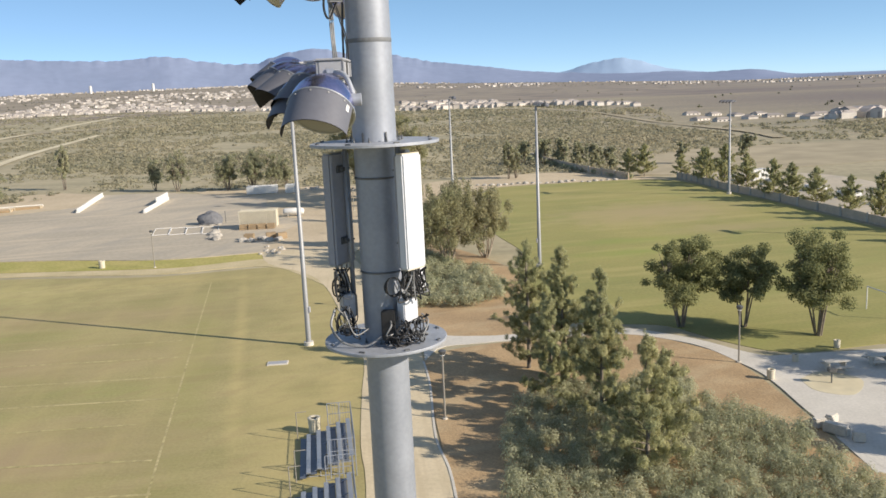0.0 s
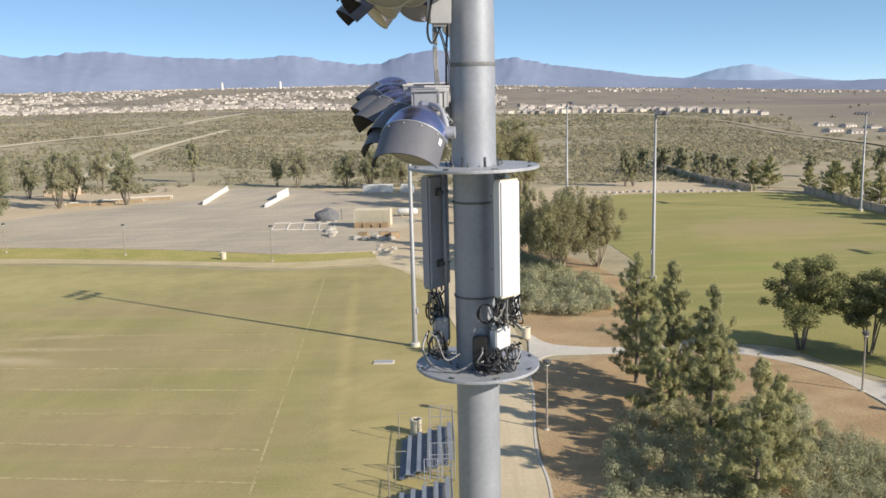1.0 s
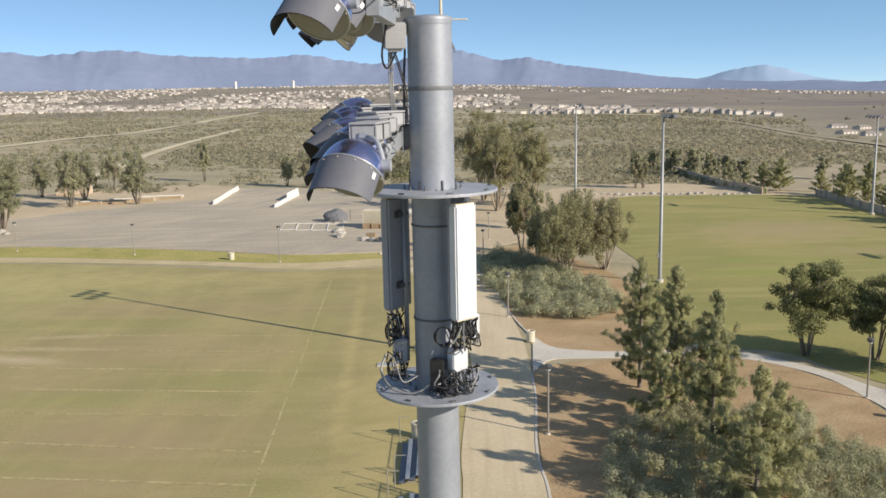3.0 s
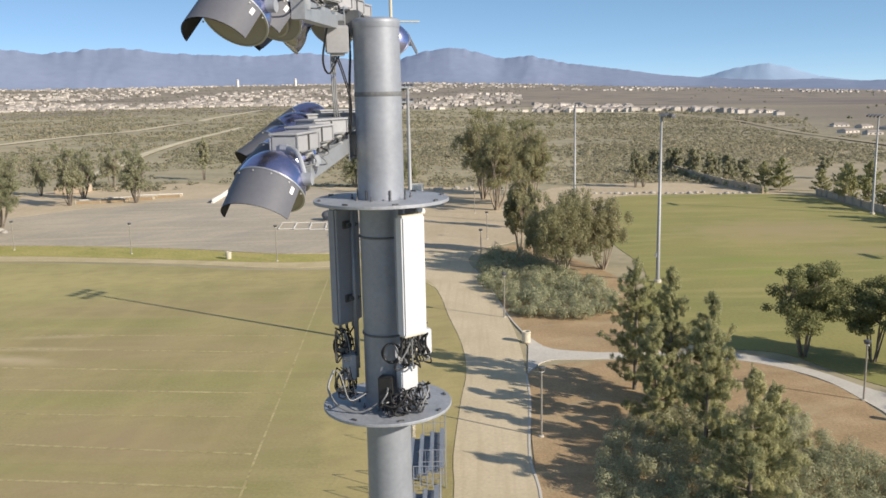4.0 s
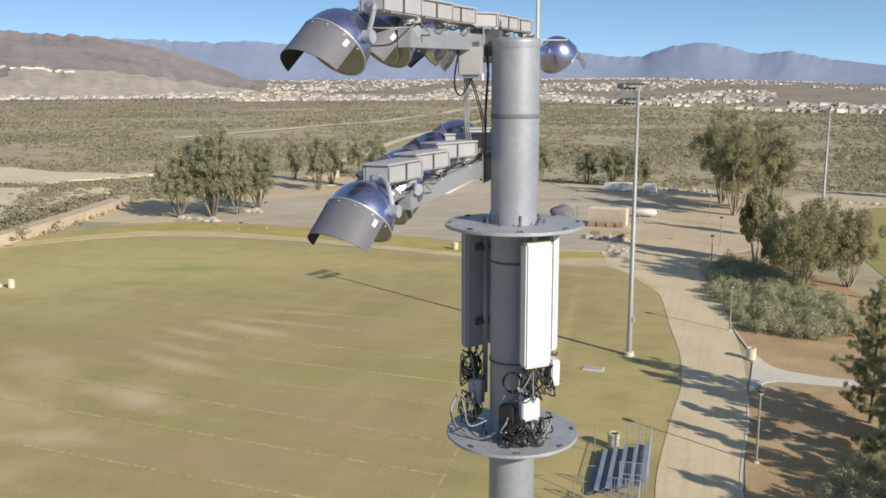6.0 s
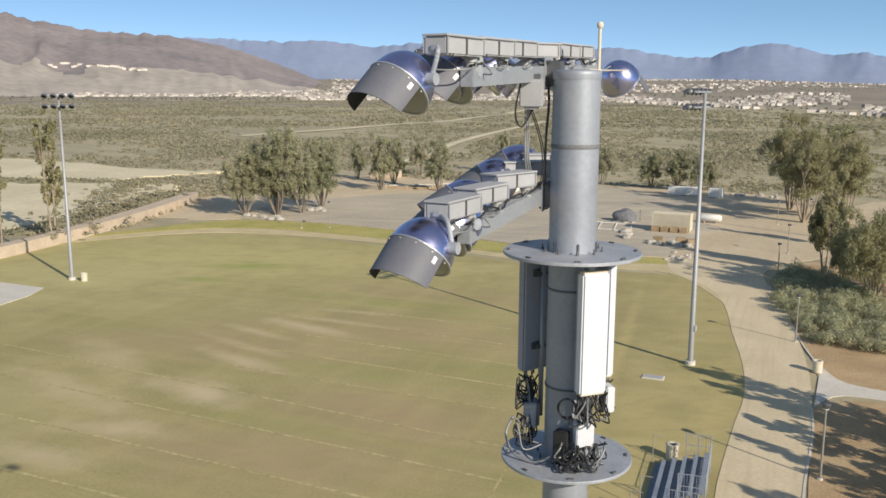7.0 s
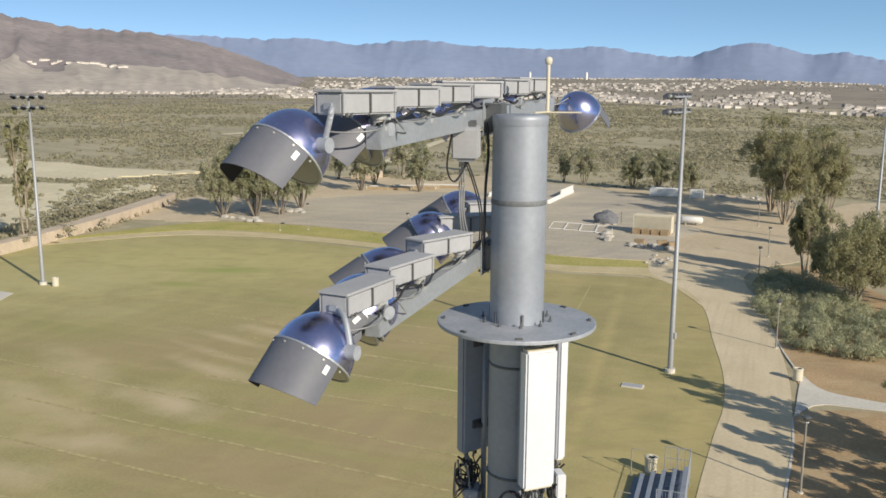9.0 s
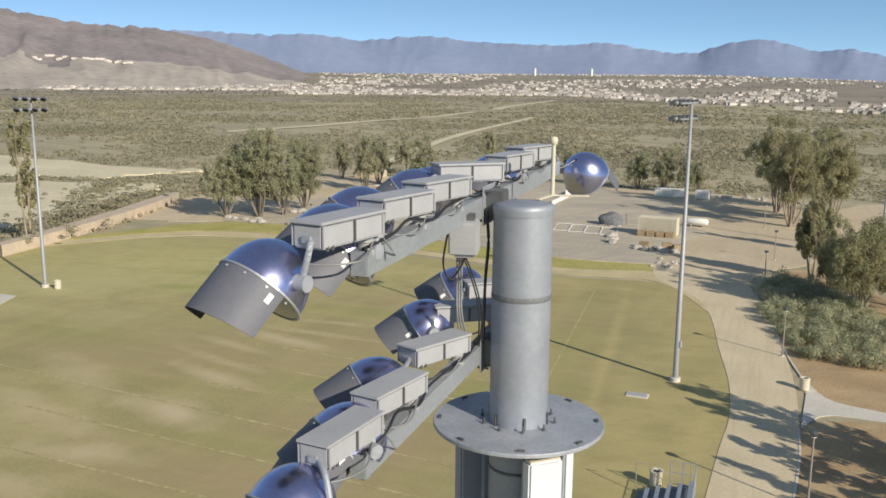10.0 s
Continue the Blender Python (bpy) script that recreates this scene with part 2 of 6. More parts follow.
    # these two slope colours are paled by painted aerial haze
    "hill": mat("hill", (0.29, 0.25, 0.245), 0.95, vary=0.2, scale=0.006, fine=9, second=(0.21, 0.188, 0.19)),
    "dry_slope": mat("dry_slope", (0.46, 0.405, 0.35), 0.95, vary=0.18, scale=0.006, fine=9, second=(0.37, 0.33, 0.29)),
    # distance haze is painted into both mountain colours
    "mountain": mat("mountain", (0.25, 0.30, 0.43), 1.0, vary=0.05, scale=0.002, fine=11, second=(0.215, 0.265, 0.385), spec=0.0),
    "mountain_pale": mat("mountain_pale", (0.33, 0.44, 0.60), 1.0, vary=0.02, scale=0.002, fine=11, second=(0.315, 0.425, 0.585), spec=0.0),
    "car_white": mat("car_white", (0.75, 0.75, 0.74), 0.35, vary=0.03, scale=2),
    "glass_dark": mat("glass_dark", (0.03, 0.035, 0.04), 0.1, vary=0.1, scale=2),
    "rubber": mat("rubber", (0.03, 0.03, 0.03), 0.85, vary=0.1, scale=4),
}

streaks(M["grass"], 6, 16, 1.6, (0.45, 0.37, 0.18), 0.28)
streaks(M["grass"], 6, 9, 2.6, (0.28, 0.265, 0.09), 0.3, 0.52, 0.7)
streaks(M["grass"], 97, 22, 3.2, (0.44, 0.365, 0.16), 0.35)
streaks(M["grass"], 40, 2.6, 1.2, (0.33, 0.26, 0.125), 0.4)
patches(M["grass"], [(-48.5, 68.2, 6.0, 1.3, 175, BARE, 0.8), (-46.5, 71.3, 5, 0.8, 5, BARE, 0.6), (-47.5, 75.2, 4.5, 0.8, 12, BARE, 0.6), (-51, 64.5, 6, 0.9, 172, BARE, 0.55), (-49, 60.5, 6, 0.8, 170, BARE, 0.5), (-43.6, 49.6, 5.0, 2.1, 172, BARE, 0.95), (-46.5, 57, 5.5, 1.4, 170, BARE, 0.7), (-43, 41.5, 5, 1.6, 20, BARE, 0.75), (-44, 36, 4, 1.8, 10, BARE, 0.7), (-52, 45, 9, 1.8, 170, BARE, 0.6), (-56, 52, 8, 2.4, 160, BARE, 0.45), (-84, 74, 12, 10, 30, (0.48, 0.43, 0.21), 0.5), (-70, 66, 9, 5, 20, (0.46, 0.41, 0.20), 0.4), (-58, 38, 12, 9, 20, (0.46, 0.395, 0.21), 0.5), (-72.5, 88, 5.5, 2.0, 28, LUSH, 0.75), (-72, 79, 3.5, 1.4, 20, LUSH, 0.6)])
streaks(M["grass_far"], 10, 14, 3.0, (0.42, 0.36, 0.14), 0.5)
streaks(M["grass_far"], 40, 9, 4.0, (0.26, 0.275, 0.08), 0.5)
patches(M["grass_far"], [(33, 143, 17, 11, 20, (0.375, 0.30, 0.155), 0.75), (40, 125, 12, 4, 10, (0.37, 0.30, 0.15), 0.6), (24, 118, 9, 3, 10, LUSH, 0.5), (20, 165, 10, 4, 0, (0.40, 0.34, 0.14), 0.5)])
streaks(M["dirt_path"], 97, 14, 0.55, (0.50, 0.41, 0.27), 0.5)
streaks(M["asphalt_old"], 12, 22, 2.2, (0.56, 0.48, 0.36), 0.7)
streaks(M["asphalt_old"], 70, 14, 3.5, (0.36, 0.33, 0.28), 0.6)
streaks(M["dirt"], 100, 16, 2.2, (0.48, 0.39, 0.26), 0.55)
streaks(M["mulch"], 20, 5, 2.5, (0.50, 0.40, 0.25), 0.5)
streaks(M["scrub_soil"], 8, 90, 16, (0.45, 0.385, 0.25), 0.5)
streaks(M["scrub_soil"], -14, 60, 9, (0.25, 0.24, 0.15), 0.6)
streaks(M["far_field"], 4, 420, 50, (0.42, 0.355, 0.25), 0.6)
streaks(M["far_field"], -4, 300, 40, (0.22, 0.205, 0.15), 0.55)
patches(M["far_field"], [(1000, 2300, 2300, 2000, 0, (0.225, 0.195, 0.165), 0.85), (400, 1150, 420, 480, 0, (0.185, 0.155, 0.14), 0.9)])
streaks(M["far_field"], 3, 520, 45, (0.34, 0.285, 0.22), 0.7)
streaks(M["far_field"], -2, 600, 60, (0.15, 0.125, 0.12), 0.7, 0.52, 0.62)
patches(M["scrub_soil"], [(350, 690, 330, 520, 0, (0.185, 0.155, 0.14), 1.0)])

# ---- building helpers ----
def part(name, bm, material, parent=None, label="", smooth=False, m=None, kind=""):
    """Links a bmesh as one mesh object under a thing or a part."""
    data = bpy.data.meshes.new(name)
    if isinstance(bm, tuple):
        data.from_pydata(*bm)
    else:
        bm.to_mesh(data)
        bm.free()
    for one in material if isinstance(material, list) else [material]:
        data.materials.append(M[one])
    if smooth:
        data.shade_smooth()
    ob = new(name, data)
    if parent is not None:
        ob.parent = parent
    if m is not None:
        ob.matrix_basis = m
    return tagged(ob, label, kind=kind)


def thing(name, m, label, category, group="", kind=""):
    ob = new(name)
    ob.empty_display_size = 0.2
    ob.matrix_basis = m
    return tagged(ob, label, category, group, kind)


def mesh_thing(name, bm, material, label, category, group="", kind="", m=None, smooth=False):
    ob = part(name, bm, material, None, label, smooth, m, kind)
    return tagged(ob, category=category, group=group)


def aim(p0, p1):
    """A frame whose z axis runs from p0 to p1, with its origin at p0."""
    d = Vector(p1) - Vector(p0)
    return Matrix.Translation(p0) @ d.to_track_quat("Z", "Y").to_matrix().to_4x4()


def box(bm, size, m=None, bevel=0.0):
    made = bmesh.ops.create_cube(bm, size=1, matrix=(m or Matrix()) @ Matrix.Diagonal((*size, 1)))
    if bevel:
        edges = list({e for v in made["verts"] for e in v.link_edges})
        bmesh.ops.bevel(bm, geom=edges, offset=bevel, segments=2, affect="EDGES", clamp_overlap=True)


def rod(bm, p0, p1, r0, r1=None, n=12, caps=True):
    d = (Vector(p1) - Vector(p0)).length
    bmesh.ops.create_cone(bm, cap_ends=caps, segments=n, radius1=r0, radius2=r0 if r1 is None else r1, depth=d, matrix=aim(p0, p1) @ Matrix.Translation((0, 0, d / 2)))


def lathe(bm, profile, n=32, m=None, start=0.0, end=360.0):
    """Turns a profile of (radius, z) round z; a part turn leaves the sides open."""
    m = m or Matrix()
    whole = end - start >= 360
    rings = []
    for r, z in profile:
        rings.append([bm.verts.new(m @ Vector((r * math.cos(radians(start + (end - start) * k / n)), r * math.sin(radians(start + (end - start) * k / n)), z))) for k in range(n if whole else n + 1)])
    for a, b in zip(rings, rings[1:]):
        for k in range(n):
            j = (k + 1) % n if whole else k + 1
            bm.faces.new((a[k], a[j], b[j], b[k]))
    return rings


def curve_points(ctrl, steps=6):
    """A smooth line through the given points."""
    p = [Vector(c) for c in ctrl]
    p = [2 * p[0] - p[1]] + p + [2 * p[-1] - p[-2]]
    out = []
    for i in range(1, len(p) - 2):
        for k in range(steps):
            t = k / steps
            out.append(0.5 * (2 * p[i] + (p[i + 1] - p[i - 1]) * t + (2 * p[i - 1] - 5 * p[i] + 4 * p[i + 1] - p[i + 2]) * t * t + (3 * p[i] - p[i - 1] - 3 * p[i + 1] + p[i + 2]) * t ** 3))
    return out + [p[-2]]


def tube(bm, ctrl, r=0.01, n=6, steps=5):
    pts = curve_points(ctrl, steps)
    rings = []
    for i, p in enumerate(pts):
        d = (pts[min(i + 1, len(pts) - 1)] - pts[max(i - 1, 0)]).normalized()
        q = d.to_track_quat("Z", "Y").to_matrix()
        rings.append([bm.verts.new(p + q @ Vector((r * math.cos(math.tau * k / n), r * math.sin(math.tau * k / n), 0))) for k in range(n)])
    for a, b in zip(rings, rings[1:]):
        for k in range(n):
            bm.faces.new((a[k], a[(k + 1) % n], b[(k + 1) % n], b[k]))


def sheet(name, pts, z, material, label, category, smooth=True, depth=0.06, rag=0.0):
    """A level slab of ground with the given outline and its top at z."""
    line = curve_points([(x, y, 0) for x, y in pts] + [(*pts[0], 0)], 5)[:-1] if smooth else [Vector((x, y, 0)) for x, y in pts]
    bm = bmesh.new()
    vs = [bm.verts.new((p.x + rag * noise.noise(Vector((p.x * 0.3, p.y * 0.3, 1))), p.y + rag * noise.noise(Vector((p.x * 0.3, p.y * 0.3, 7))), z)) for p in line]
    face = bm.faces.new(vs)
    face.normal_update()
    if face.normal.z < 0:
        face.normal_flip()
    out = bmesh.ops.extrude_face_region(bm, geom=[face])
    bmesh.ops.translate(bm, verts=[v for v in out["geom"] if isinstance(v, bmesh.types.BMVert)], vec=(0, 0, 0))
    for v in vs:
        v.co.z = z - depth
    bmesh.ops.recalc_face_normals(bm, faces=bm.faces)
    bmesh.ops.triangulate(bm, faces=bm.faces)
    return mesh_thing(name, bm, material, label, category, kind="structure")


def ribbon(name, left, right, z, material, label, category, depth=0.06):
    """A strip of ground between two lines."""
    a, b = curve_points([(x, y, z) for x, y in left], 6), curve_points([(x, y, z) for x, y in right], 6)
    n = 40
    pick = lambda line, k: line[round(k * (len(line) - 1) / n)]
    bm = bmesh.new()
    va, vb = [bm.verts.new(pick(a, k)) for k in range(n + 1)], [bm.verts.new(pick(b, k)) for k in range(n + 1)]
    la, lb = [bm.verts.new(v.co - Vector((0, 0, depth))) for v in va], [bm.verts.new(v.co - Vector((0, 0, depth))) for v in vb]
    for k in range(n):
        bm.faces.new((va[k], vb[k], vb[k + 1], va[k + 1]))
        bm.faces.new((la[k], va[k], va[k + 1], la[k + 1]))
        bm.faces.new((vb[k], lb[k], lb[k + 1], vb[k + 1]))
    bmesh.ops.recalc_face_normals(bm, faces=bm.faces)
    return mesh_thing(name, bm, material, label, category, kind="structure")


# ---- ground, far plain and mountains ----
def rise(az):
    """How far the distant plain has climbed, by the bearing in degrees left of +y."""
    return -6 + 70 * min(1, max(0, (az + 18) / 28))


def land(x, y):
    r, az = math.hypot(x, y), math.degrees(math.atan2(-x, y))
    t = min(1, max(0, (r - 700) / 3300))
    bumps = 1.2 * noise.noise(Vector((x * 0.008, y * 0.008, 3))) * min(1, max(0, (r - 260) / 150))
    return rise(az) * t * t * (3 - 2 * t) + bumps


def build_ground():
    bm = bmesh.new()
    radii = [0, 60, 120, 180, 240, 280, 330, 390, 460, 540, 640, 760, 900, 1080, 1300, 1550, 1850, 2200, 2600, 3000, 3500, 4100, 4850]
    n = 180
    rings = []
    for r in radii[1:]:
        rings.append([bm.verts.new((r * math.cos(math.tau * k / n), r * math.sin(math.tau * k / n), land(r * math.cos(math.tau * k / n), r * math.sin(math.tau * k / n)) - 0.02)) for k in range(n)])
    mid = bm.verts.new((0, 0, -0.02))
    for k in range(n):
        bm.faces.new((mid, rings[0][k], rings[0][(k + 1) % n]))
    for i, (a, b) in enumerate(zip(rings, rings[1:])):
        for k in range(n):
            f = bm.faces.new((a[k], b[k], b[(k + 1) % n], a[(k + 1) % n]))
            f.material_index = 1 if radii[i + 1] >= 1080 else 0
    mesh_thing("ground", bm, ["scrub_soil", "far_field"], "dry scrubland plain running to the hills", "ground", kind="structure", smooth=True)


build_ground()


def ridge(name, line, dist, material, label, depth=700, foot=-10.0, seed=0, rough=0.008, folds=0.6, steep=1.1, low=None):
    """A mountain range along a skyline of (bearing, height): rows of folded slopes that climb to the crest."""
    az = np.arange(line[-1][0], line[0][0], 0.12)
    crest = np.interp(az, [a for a, _ in line][::-1], [h for _, h in line][::-1])
    crest = np.convolve(np.pad(crest, 6, mode="edge"), np.hanning(15)[1:-1] / np.hanning(15).sum(), mode="valid")
    rows = 22
    bm = bmesh.new()
    grid = []
    for j in range(rows + 1):
        t = j / rows
        r = dist - depth * (1 - t)
        row = []
        for a, h in zip(az, crest):
            bend = 0.5 * noise.noise(Vector((a * 0.3, t * 1.5, seed + 4)))
            spur = 1 - 2 * abs(noise.noise(Vector((a * folds + bend + seed + 1.2 * t, t * 1.6, seed)))) - abs(noise.noise(Vector((a * folds * 2.5 + bend * 2 - 1.5 * t, t * 3.0, seed + 1))))
            fine = noise.fractal(Vector((a * 0.9 + t, t * 5, seed)), 1.0, 2.1, 3)
            h = h + (h - foot) * 0.035 * t ** 9 * noise.fractal(Vector((a * 1.6, 0, seed)), 0.9, 2.0, 4)
            up = foot + (h - foot) * (t ** steep) + (1.2 * spur + 0.05 * fine) * rough * (h - foot) * math.sin(math.pi * min(t, 0.98)) * 0.9
            row.append(bm.verts.new((-r * math.sin(radians(a)), r * math.cos(radians(a)), up)))
        grid.append(row)
    for j, (a, b) in enumerate(zip(grid, grid[1:])):
        for k in range(len(az) - 1):
            f = bm.faces.new((a[k + 1], a[k], b[k], b[k + 1]))
            f.material_index = 1 if low and j + 1.6 * noise.noise(Vector((az[k] * 0.4, 0, seed))) < low else 0
    mesh_thing(name, bm, [material, "dry_slope"] if low else material, label, "mountain range", kind="structure", smooth=True)


ridge("backdrop_mountains", [(75, 235), (58, 250), (52, 262), (48, 272), (45, 280), (42, 276), (39.5, 264), (36.6, 276), (34.7, 258), (33.3, 240), (31.4, 260), (28.7, 272), (26.6, 245), (24.2, 236), (21, 224), (17.5, 242), (15.8, 212), (14, 190), (12.2, 185), (10.9, 226), (8.7, 258), (6.8, 230), (5.5, 190), (3.5, 205), (1.2, 160), (-2, 126), (-4.5, 92), (-7.2, 70), (-11, 62), (-14, 52), (-16, 38), (-19, 44), (-21.2, 10), (-25, 6), (-45, 20)], 4750, "mountain", "mountain range along the horizon, its blue haze painted on", seed=3)
ridge("backdrop_far_peak", [(-4, 50), (-7.2, 72), (-8.6, 106), (-9.7, 124), (-10.9, 138), (-12.2, 112), (-13.8, 66), (-16, 40)], 4820, "mountain_pale", "distant peak behind the plain, painted pale with haze", 300, seed=9, rough=0.012)
ridge("backdrop_hill", [(80, 205), (62, 232), (57, 221), (55.3, 226), (53, 203), (50.0, 181), (48.4, 177), (46.5, 176), (44.4, 162), (42.4, 143), (40.3, 112), (38, 72), (36, 32)], 2700, "hill", "brown chaparral hill falling towards the plain, paled by painted haze", 1250, foot=6, seed=5, rough=0.065, folds=0.4, steep=1.7, low=10.5)

# ---- paved, planted and bare ground ----
sheet("playing_field", [(-105, 62), (-108, 88), (-97, 104), (-80, 109.5), (-55, 109), (-37, 107), (-22, 110), (-15, 104), (-10.5, 89), (-7, 77), (-6, 69), (-5.5, 62), (-4.6, 50), (-3.5, 38), (-1, 14), (8, -20), (-60, -40), (-100, 10)], 0.02, "grass", "worn sports field of straw-coloured and olive grass", "playing field")
sheet("verge", [(-112, 90), (-98, 110), (-80, 114.5), (-55, 113.5), (-37, 112.5), (-24, 115.5), (-23, 121), (-38, 118.5), (-55, 121), (-72, 122.5), (-90, 121.5), (-104, 115)], 0.03, "verge", "green grass verge beside the old car park", "verge")
ribbon("field_path", [(-108, 88), (-97, 105), (-80, 110.5), (-55, 110.5), (-37, 108.5), (-24, 110.5), (-14, 97)], [(-110, 92), (-98, 109), (-80, 114), (-55, 113), (-37, 112), (-23, 115.5), (-12, 101)], 0.045, "field_dirt", "sandy footpath along the field edge", "path")
sheet("car_park", [(-104, 121), (-90, 123), (-71, 122.8), (-55, 121.2), (-39.5, 118.6), (-25, 121.5), (-20, 150), (-22, 175), (-40, 197), (-58, 199), (-68, 206), (-83, 206), (-78, 190), (-90, 178), (-104, 160), (-112, 140)], 0.01, "asphalt_old", "sun-bleached grey car park with worn surface", "car park", smooth=False)
sheet("dirt_yard", [(-22, 118), (-15, 119), (-10, 128), (-6, 140), (-8, 160), (-12, 178), (-20, 200), (-44, 206), (-60, 202), (-40, 186), (-34, 160), (-26, 150), (-28, 128)], 0.03, "dirt", "pale bare-earth service yard", "yard", rag=2.0)
sheet("dirt_shoulder", [(-120, 112), (-104, 119), (-110, 140), (-102, 160), (-88, 178), (-78, 188), (-84, 207), (-100, 214), (-125, 200), (-140, 160), (-135, 130)], 0.025, "dirt", "bare sandy ground at the car park edge", "ground", rag=3.0)
ribbon("service_road", [(-4.2, 34), (-5.2, 46.6), (-6.1, 52.5), (-7.0, 62.4), (-7.5, 69), (-9.0, 76.8), (-11.7, 86.5), (-14.5, 97), (-18, 105), (-24, 112), (-27, 121)], [(0.4, 34), (-0.5, 47.2), (-1.5, 53.1), (-2.1, 63), (-2.8, 69.5), (-3.9, 77.3), (-5.9, 87.1), (-9.1, 99.7), (-11.9, 109.1), (-13.5, 116), (-13, 122)], 0.05, "dirt_path", "pale compacted-gravel service road", "road")
sheet("planting_bed", [(-0.4, 34), (-0.9, 49), (-1.5, 56), (-2.2, 64), (-2.8, 69), (2, 72.5), (14, 74), (19.5, 69.5), (21.3, 65), (22, 57), (22.3, 48), (24, 36), (10, 28)], 0.035, "mulch", "sloping bed of brown wood-chip mulch", "planting bed")
sheet("planting_bed_north", [(-3.4, 79.5), (-2, 75.5), (8, 76), (9, 80), (6.5, 88), (8, 98), (3, 112), (-4, 124), (-9, 127), (-12, 118), (-9.4, 100), (-6.2, 88)], 0.035, "mulch", "mulched bed under the gum trees", "planting bed")
ribbon("pavement", [(-3.2, 79.4), (-1.3, 76), (1.7, 75.2), (4.5, 75.2), (10, 76), (14.5, 75.8), (17, 74.3), (20, 71.5), (22.8, 67.5), (25, 66.2), (29, 66.2), (36, 67.5)], [(-2.6, 68.8), (-1.3, 72.3), (1.7, 73), (4.5, 73.4), (10, 74), (14, 74), (17, 72.4), (19.7, 69.6), (21.2, 65.6), (22.2, 61.6), (22.4, 54), (23.1, 46)], 0.055, "concrete", "pale concrete footpath curving past the trees", "pavement")
sheet("picnic_apron", [(22.4, 46), (22.4, 60), (22.6, 66.4), (36, 67.3), (36, 54), (27, 52), (25.5, 46)], 0.05, "concrete", "pale concrete picnic apron", "pavement", smooth=False)
sheet("tree_well", [(24.2, 61), (26.3, 62.4), (28.3, 60.5), (26.5, 57.6), (24.4, 58.6)], 0.065, "sand", "sandy planting well in the apron", "planting bed")
sheet("lawn_near", [(26, 40), (27.5, 51.5), (36, 53.6), (50, 52), (48, 30), (30, 30)], 0.03, "grass_far", "mown lawn beside the apron", "lawn")
sheet("playing_field_far", [(8.5, 79), (14, 77.4), (18.5, 76), (22.5, 70), (27, 67.2), (40, 68.5), (66, 60), (64, 100), (58, 120), (54.5, 146), (51, 166), (47, 185), (38, 190), (22, 189), (8, 184), (5, 160), (5.5, 132), (9, 112), (8, 97), (7, 88)], 0.02, "grass_far", "greener sports field with worn centre", "playing field")
sheet("dirt_strip", [(3, 130), (4.5, 160), (7, 185), (22, 190), (44, 191), (36, 206), (22, 212), (2, 208), (-8, 195), (-10, 170), (-6, 140)], 0.012, "dirt", "bare earth strip beyond the field", "ground", rag=1.5)
sheet("outer_lawn", [(40, 199), (60, 196), (120, 214), (160, 240), (120, 268), (70, 262), (44, 232)], 0.06, "dry_tan", "dry yellow field beyond the wall", "field")
sheet("street", [(54, 190), (57, 172), (60, 150), (63, 120), (70, 90), (90, 90), (82, 150), (78, 185), (60, 196)], 0.012, "asphalt_old", "pale side street beyond the wall", "road")
sheet("sand_flat", [(-118, 70), (-126, 92), (-128, 102), (-135, 116), (-140, 129), (-145, 142), (-150, 153), (-162, 151), (-174, 144), (-189, 136), (-230, 120), (-200, 76)], 0.3, "sand", "bare pale sandy flat above the wall", "ground", rag=5.0, depth=0.35)
sheet("sand_flat_far", [(-201, 145), (-187, 150), (-172, 155), (-172, 165), (-164, 178), (-169, 184), (-179, 180), (-208, 181), (-236, 185), (-256, 183), (-300, 172), (-280, 140)], 0.3, "sand", "second pale sandy clearing behind a line of brush", "ground", rag=5.0, depth=0.35)
sheet("retaining_wall", [(-103.5, 68), (-107.5, 86), (-116.5, 112), (-127, 134), (-129, 133), (-119, 110), (-109.5, 85), (-105, 66)], 1.6, "block_wall", "tan earth retaining wall round the field corner", "wall", depth=1.7)
sheet("concrete_pad", [(-80.5, 55.5), (-82.6, 63.3), (-84.6, 66.6), (-91.5, 66), (-97, 61), (-92, 54)], 0.08, "concrete", "pale concrete pad at the field edge", "pavement", smooth=False, depth=0.12)

# kerb along the service road
def strip(name, ctrl, width, height, z, material, label, category):
    pts = curve_points([(x, y, z) for x, y in ctrl], 6)
    bm = bmesh.new()
    rows = []
    for i, p in enumerate(pts):
        d = (pts[min(i + 1, len(pts) - 1)] - pts[max(i - 1, 0)]).normalized()
        s = Vector((-d.y, d.x, 0)) * width / 2
        rows.append([bm.verts.new(q) for q in (p + s, p + s + Vector((0, 0, height)), p - s + Vector((0, 0, height)), p - s)])
    for a, b in zip(rows, rows[1:]):
        for k in range(3):
            bm.faces.new((a[k], a[k + 1], b[k + 1], b[k]))
    bmesh.ops.recalc_face_normals(bm, faces=bm.faces)
    return mesh_thing(name, bm, material, label, category, kind="structure")


strip("kerb", [(0.5, 34), (-0.45, 47.2), (-1.45, 53.1), (-2.05, 63), (-2.7, 68.6)], 0.15, 0.05, 0.03, "concrete", "low concrete kerb beside the service road", "kerb")
strip("kerb_north", [(-3.4, 79.4), (-5.8, 87.1), (-9.0, 99.7), (-11.8, 109.1)], 0.15, 0.05, 0.03, "concrete", "low concrete kerb beside the planting bed", "kerb")
strip("kerb_car_park", [(-104, 120.5), (-90, 122.6), (-71, 122.4), (-55, 120.9), (-39.5, 118.2), (-25, 121)], 0.25, 0.15, 0.0, "asphalt_old", "worn kerb of the car park", "kerb")

